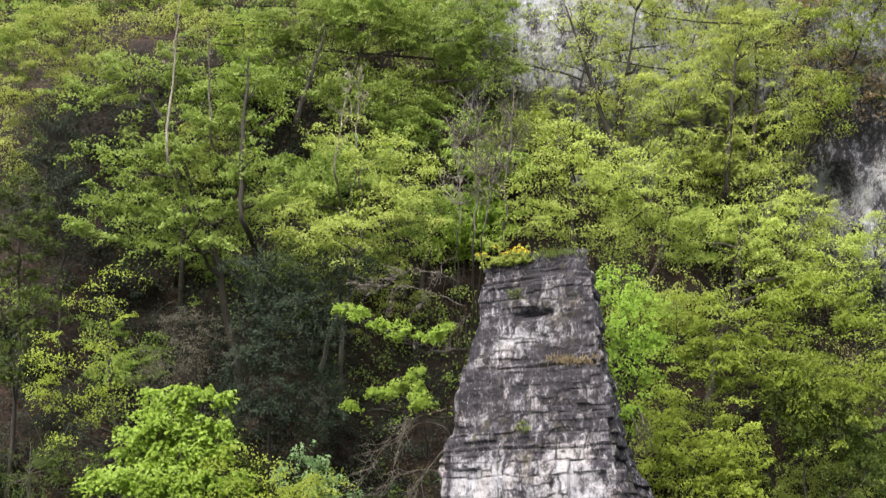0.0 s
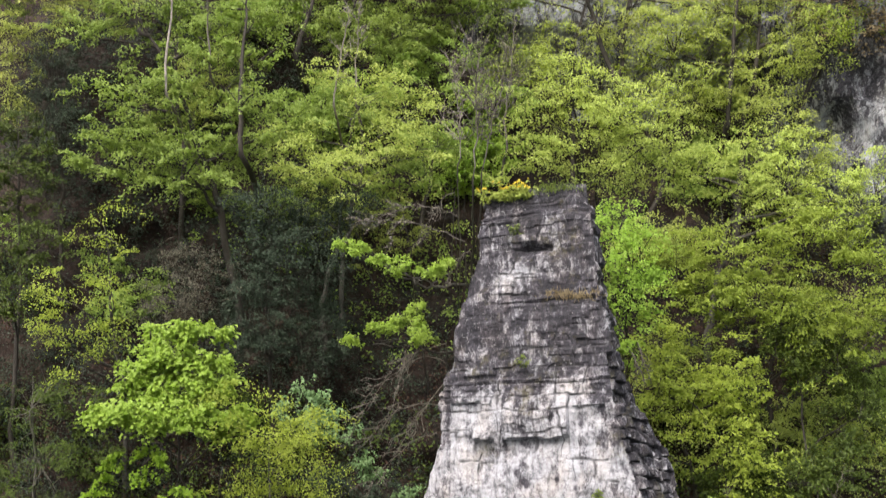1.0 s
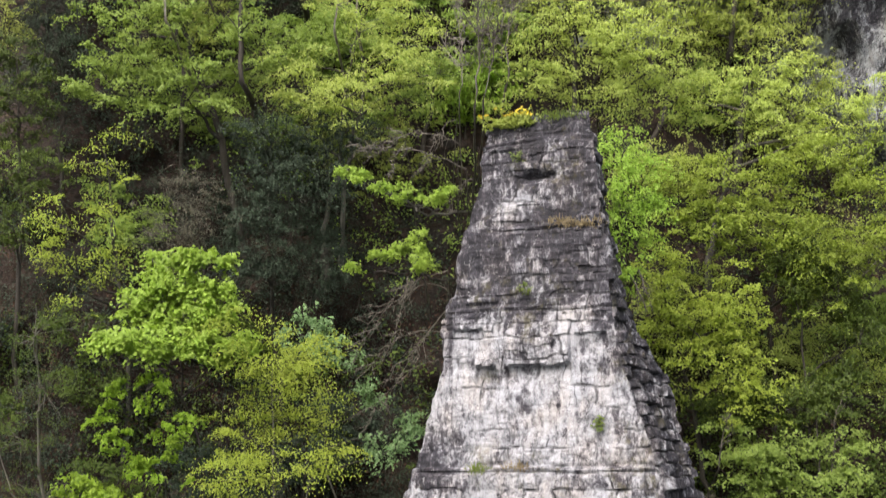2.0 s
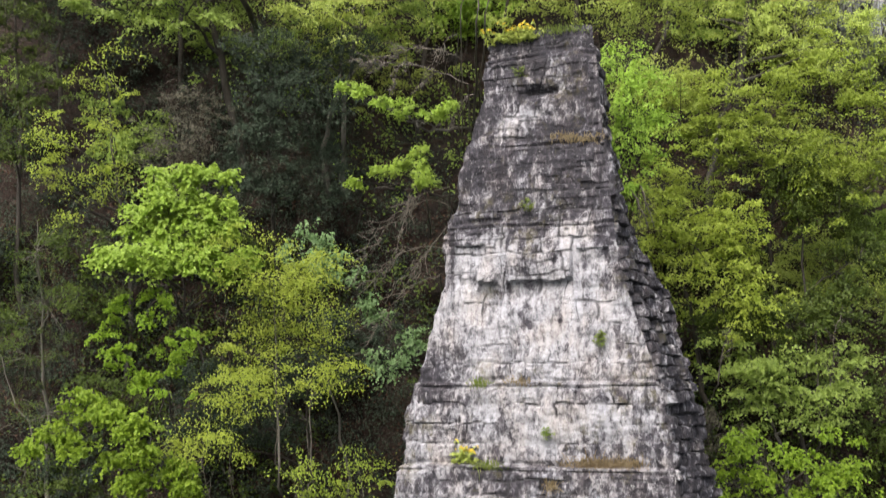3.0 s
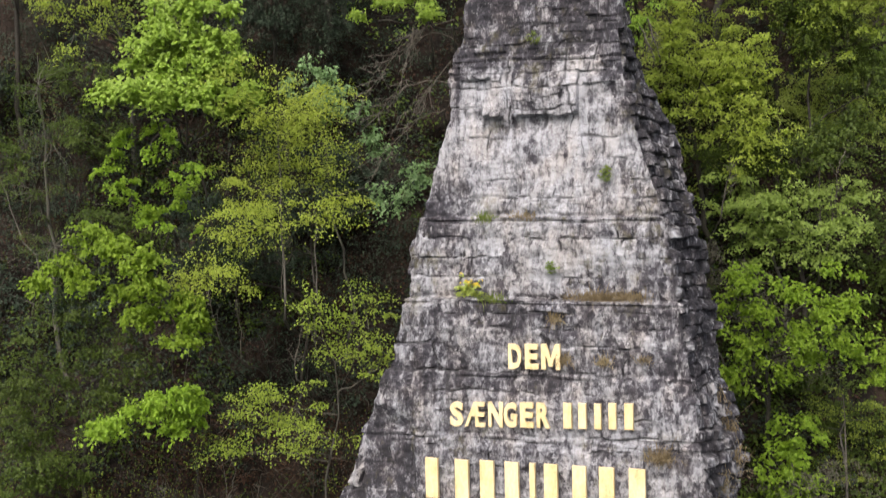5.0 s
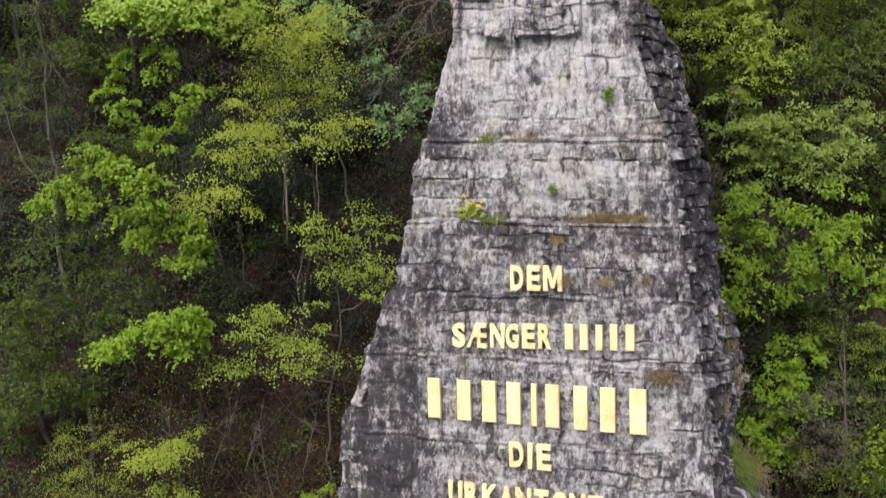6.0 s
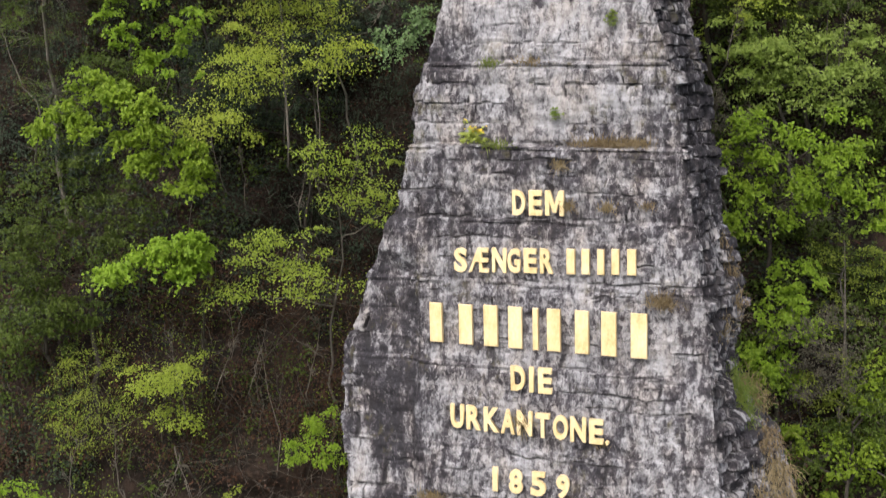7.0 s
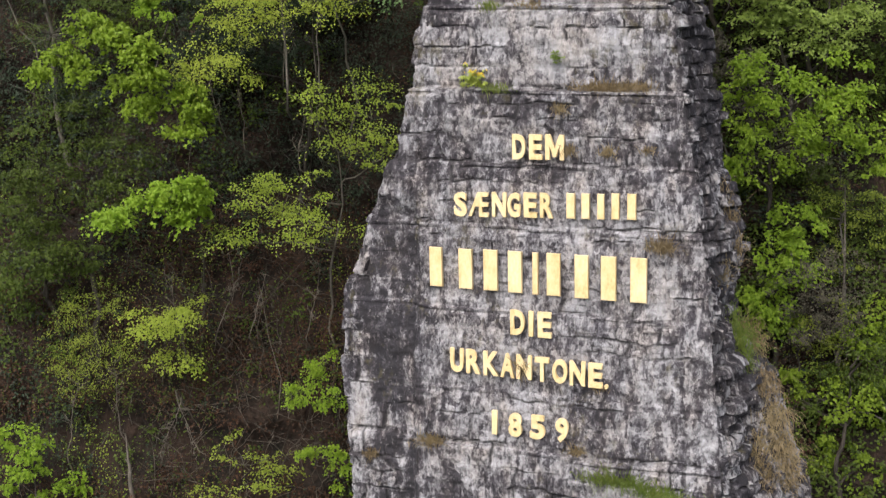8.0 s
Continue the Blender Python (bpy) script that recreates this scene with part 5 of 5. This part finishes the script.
tuft('long dry grass hanging over the rock shoulder', 'straw', 8.14, 11.33, 0.22, 120, 0.35, 2)
tuft('long dry grass hanging over the rock shoulder', 'straw', 8.57, 10.91, 0.18, 120, 0.39, 2)
tuft('long dry grass hanging over the rock shoulder', 'straw', 8.66, 9.99, 0.19, 120, 0.49, 2)
tuft('long dry grass hanging over the rock shoulder', 'straw', 8.89, 9.09, 0.22, 168, 0.63, 2)
tuft('long dry grass hanging over the rock shoulder', 'straw', 9.05, 8.17, 0.24, 168, 0.63, 2)
tuft('long dry grass hanging over the rock shoulder', 'straw', 9.21, 7.41, 0.24, 168, 0.56, 2)
tuft('long dry grass hanging over the rock shoulder', 'straw', 8.27, 8.39, 0.15, 80, 0.42, 2)
tuft('long dry grass hanging over the rock shoulder', 'straw', 8.50, 7.63, 0.18, 88, 0.42, 2)
tuft('green grass on the rock shoulder', 'grass', 7.64, 11.60, 0.2, 240, 0.36, 2)
tuft('green grass on the rock shoulder', 'grass', 7.84, 11.07, 0.22, 240, 0.36, 2)
tuft('green grass on the rock shoulder', 'grass', 8.02, 10.54, 0.16, 120, 0.3, 2)
tuft('green grass on the rock shoulder', 'grass', 8.77, 11.54, 0.14, 56, 0.28, 2)
bare_wood('leafless young tree with pale grey twigs', (1.0, 44.2, 32.4), (1.3, 43.8, 37.7), 46, 1.4, 0.035, twig_mat)
bare_wood('leafless young tree with pale grey twigs', (1.3, 44.4, 32.7), (2.3, 44.0, 36.9), 34, 1.3, 0.028, twig_mat)
bare_wood('leafless young tree with pale grey twigs', (0.5, 44.5, 33.0), (0.5, 44.1, 36.4), 26, 1.1, 0.022, pale_twig)
bare_wood('leafless young tree with pale grey twigs', (-4.1, 48.6, 36.6), (-3.6, 48.2, 40.1), 16, 0.8, 0.045, pale_twig)
bare_wood('leafless young tree with pale grey twigs', (-3.3, 48.7, 36.8), (-3.2, 48.3, 39.9), 14, 0.7, 0.04, pale_twig)
bare_wood('long bare brown branches arching over the dark slope', (0.1, 43.2, 26.7), (-2.7, 42.6, 24.0), 12, 1.1, 0.018, None, 0.5, 0.4)
bare_wood('long bare brown branches arching over the dark slope', (0.0, 43.3, 25.4), (-1.8, 42.8, 22.6), 10, 1.0, 0.018, None, 0.4, 0.4)
bare_wood('long bare brown branches arching over the dark slope', (-0.8, 42.6, 27.4), (-1.6, 42.3, 24.3), 9, 0.8, 0.020, None, 0.1, 0.4)
bare_wood('long bare brown branches arching over the dark slope', (0.2, 43.4, 24.7), (-2.6, 42.9, 23.5), 11, 1.0, 0.018, None, 0.5, 0.4)
bare_wood('long bare brown branches arching over the dark slope', (0.2, 43.6, 26.0), (-2.2, 43.2, 25.2), 10, 0.9, 0.016, None, 0.4, 0.4)
bare_wood('long bare brown branches arching over the dark slope', (-0.2, 43.5, 23.9), (-2.2, 43.1, 22.3), 8, 0.8, 0.018, None, 0.3, 0.4)
bare_wood('long bare brown branches arching over the dark slope', (0.7, 43.0, 30.0), (-2.7, 42.6, 30.6), 14, 0.9, 0.020, None, 0.4, 0.4)
bare_wood('long bare brown branches arching over the dark slope', (0.9, 42.8, 29.6), (0.0, 42.4, 28.3), 9, 0.6, 0.018, None, 0.3, 0.4)
bare_wood('long bare brown branches arching over the dark slope', (0.5, 43.4, 30.9), (-1.6, 43.0, 30.9), 14, 0.9, 0.016, None, 0.3, 0.4)
bare_wood('long bare brown branches arching over the dark slope', (-1.3, 43.2, 31.0), (-1.7, 42.9, 29.9), 8, 0.6, 0.014, None, 0.1, 0.4)
bare_wood('long bare brown branches arching over the dark slope', (0.4, 43.2, 31.6), (-0.6, 42.9, 30.2), 10, 0.8, 0.016, None, 0.3, 0.4)
bare_wood('dark forked tree with thin bare limbs before the cliff', (7.2, 53.4, 39.0), (5.2, 53.0, 45.4), 20, 1.2, 0.13, dark_bark)
bare_wood('dark forked tree with thin bare limbs before the cliff', (7.2, 53.4, 39.0), (8.2, 53.0, 45.2), 18, 1.0, 0.12, dark_bark)
bare_wood('dark leaning tree trunk with thin branches', (-6.0, 52.4, 39.8), (-4.9, 52.0, 43.7), 12, 0.8, 0.13, dark_bark)
bare_wood('pale slender tree stem among green crowns', (-10.4, 48.6, 37.0), (-10.2, 48.2, 43.5), 10, 0.6, 0.06, pale_twig)
bare_wood('pale slender tree stem among green crowns', (-8.9, 49.4, 38.0), (-9.2, 49.0, 42.6), 10, 0.6, 0.05)
bare_wood('grey tree trunk among green crowns', (-7.5, 48.6, 34.6), (-7.4, 48.2, 41.0), 12, 0.8, 0.12, dark_bark)
bare_wood('grey tree trunk among green crowns', (11.4, 52.2, 37.0), (12.3, 51.8, 43.6), 14, 0.9, 0.13, dark_bark)
bare_wood('leafless brown-twigged tree beside the rock top', (2.2, 47.2, 34.0), (2.6, 46.8, 39.4), 26, 1.3, 0.05, twig_mat)
bare_wood('pale slender birch trunk below the cliff', (16.3, 47.4, 29.0), (16.2, 47.0, 34.6), 6, 0.3, 0.085, pale_twig)
bare_wood('bare grey branches hanging over the dark slope', (5.8, 42.4, 26.5), (6.3, 42.0, 25.2), 10, 0.35, 0.03)
bare_wood('bare grey branches hanging over the dark slope', (6.1, 42.4, 26.6), (6.4, 42.0, 25.4), 10, 0.35, 0.03)
bare_wood('thin bare sapling stems in the wood', (12.8, 46.4, 19.3), (13.2, 46.0, 22.5), 12, 0.6, 0.03)
bare_wood('thin bare sapling stems in the wood', (9.0, 45.4, 20.4), (9.3, 45.0, 22.3), 10, 0.5, 0.03)
bare_wood('thin bare sapling stems in the wood', (12.7, 46.8, 18.5), (12.6, 46.4, 22.3), 8, 0.4, 0.04)
bare_wood('tall thin grey trunk in the shaded wood', (13.6, 46.4, 3.7), (13.3, 46.0, 14.4), 14, 0.7, 0.08)
bare_wood('bare thin stems on the shaded slope', (-7.4, 44.2, 16.3), (-7.8, 43.8, 18.0), 9, 0.5, 0.022)
bare_wood('bare thin stems on the shaded slope', (-6.8, 44.2, 15.9), (-6.9, 43.8, 18.0), 9, 0.5, 0.022)
bare_wood('bare thin stems on the shaded slope', (-5.5, 44.2, 17.9), (-5.3, 43.8, 20.6), 9, 0.5, 0.022)
bare_wood('bare thin stems on the shaded slope', (-5.0, 44.2, 15.2), (-4.7, 43.8, 17.4), 9, 0.5, 0.022)
bare_wood('bare thin stems on the shaded slope', (-4.3, 44.2, 15.6), (-4.7, 43.8, 17.8), 9, 0.5, 0.022)
bare_wood('bare thin stems on the shaded slope', (-7.9, 44.2, 9.6), (-6.9, 43.8, 12.3), 9, 0.5, 0.022)
bare_wood('bare thin stems on the shaded slope', (-6.8, 44.2, 9.6), (-6.1, 43.8, 12.1), 9, 0.5, 0.022)
bare_wood('bare thin stems on the shaded slope', (-4.9, 44.2, 9.6), (-4.4, 43.8, 12.1), 9, 0.5, 0.022)
bare_wood('bare thin stems on the shaded slope', (-9.1, 44.2, 7.6), (-9.9, 43.8, 5.6), 9, 0.5, 0.022)
bare_wood('bare thin stems on the shaded slope', (-9.3, 44.2, 7.8), (-8.5, 43.8, 5.8), 9, 0.5, 0.022)
bare_wood('bare thin stems on the shaded slope', (-13.0, 44.2, 5.7), (-12.4, 43.8, 8.3), 9, 0.5, 0.022)
bare_wood('bare thin stems on the shaded slope', (-11.2, 44.2, 6.4), (-11.2, 43.8, 8.9), 9, 0.5, 0.022)
bare_wood('bare thin stems on the shaded slope', (-8.9, 44.2, 8.8), (-9.3, 43.8, 11.9), 9, 0.5, 0.022)
bare_wood('grey tree trunk rising from the slope', (-10.7, 43.6, 4.1), (-10.8, 43.2, 6.6), 4, 0.3, 0.09)
bare_wood('slender pale grey trunk of the slim yellow-green tree', (-5.3, 43.4, 17.2), (-5.45, 43.1, 23.6), 9, 0.6, 0.05, bark_mat)
bare_wood('thin pale stem beside the slim yellow-green tree', (-4.2, 43.3, 17.4), (-4.25, 43.0, 20.6), 7, 0.5, 0.035, bark_mat)
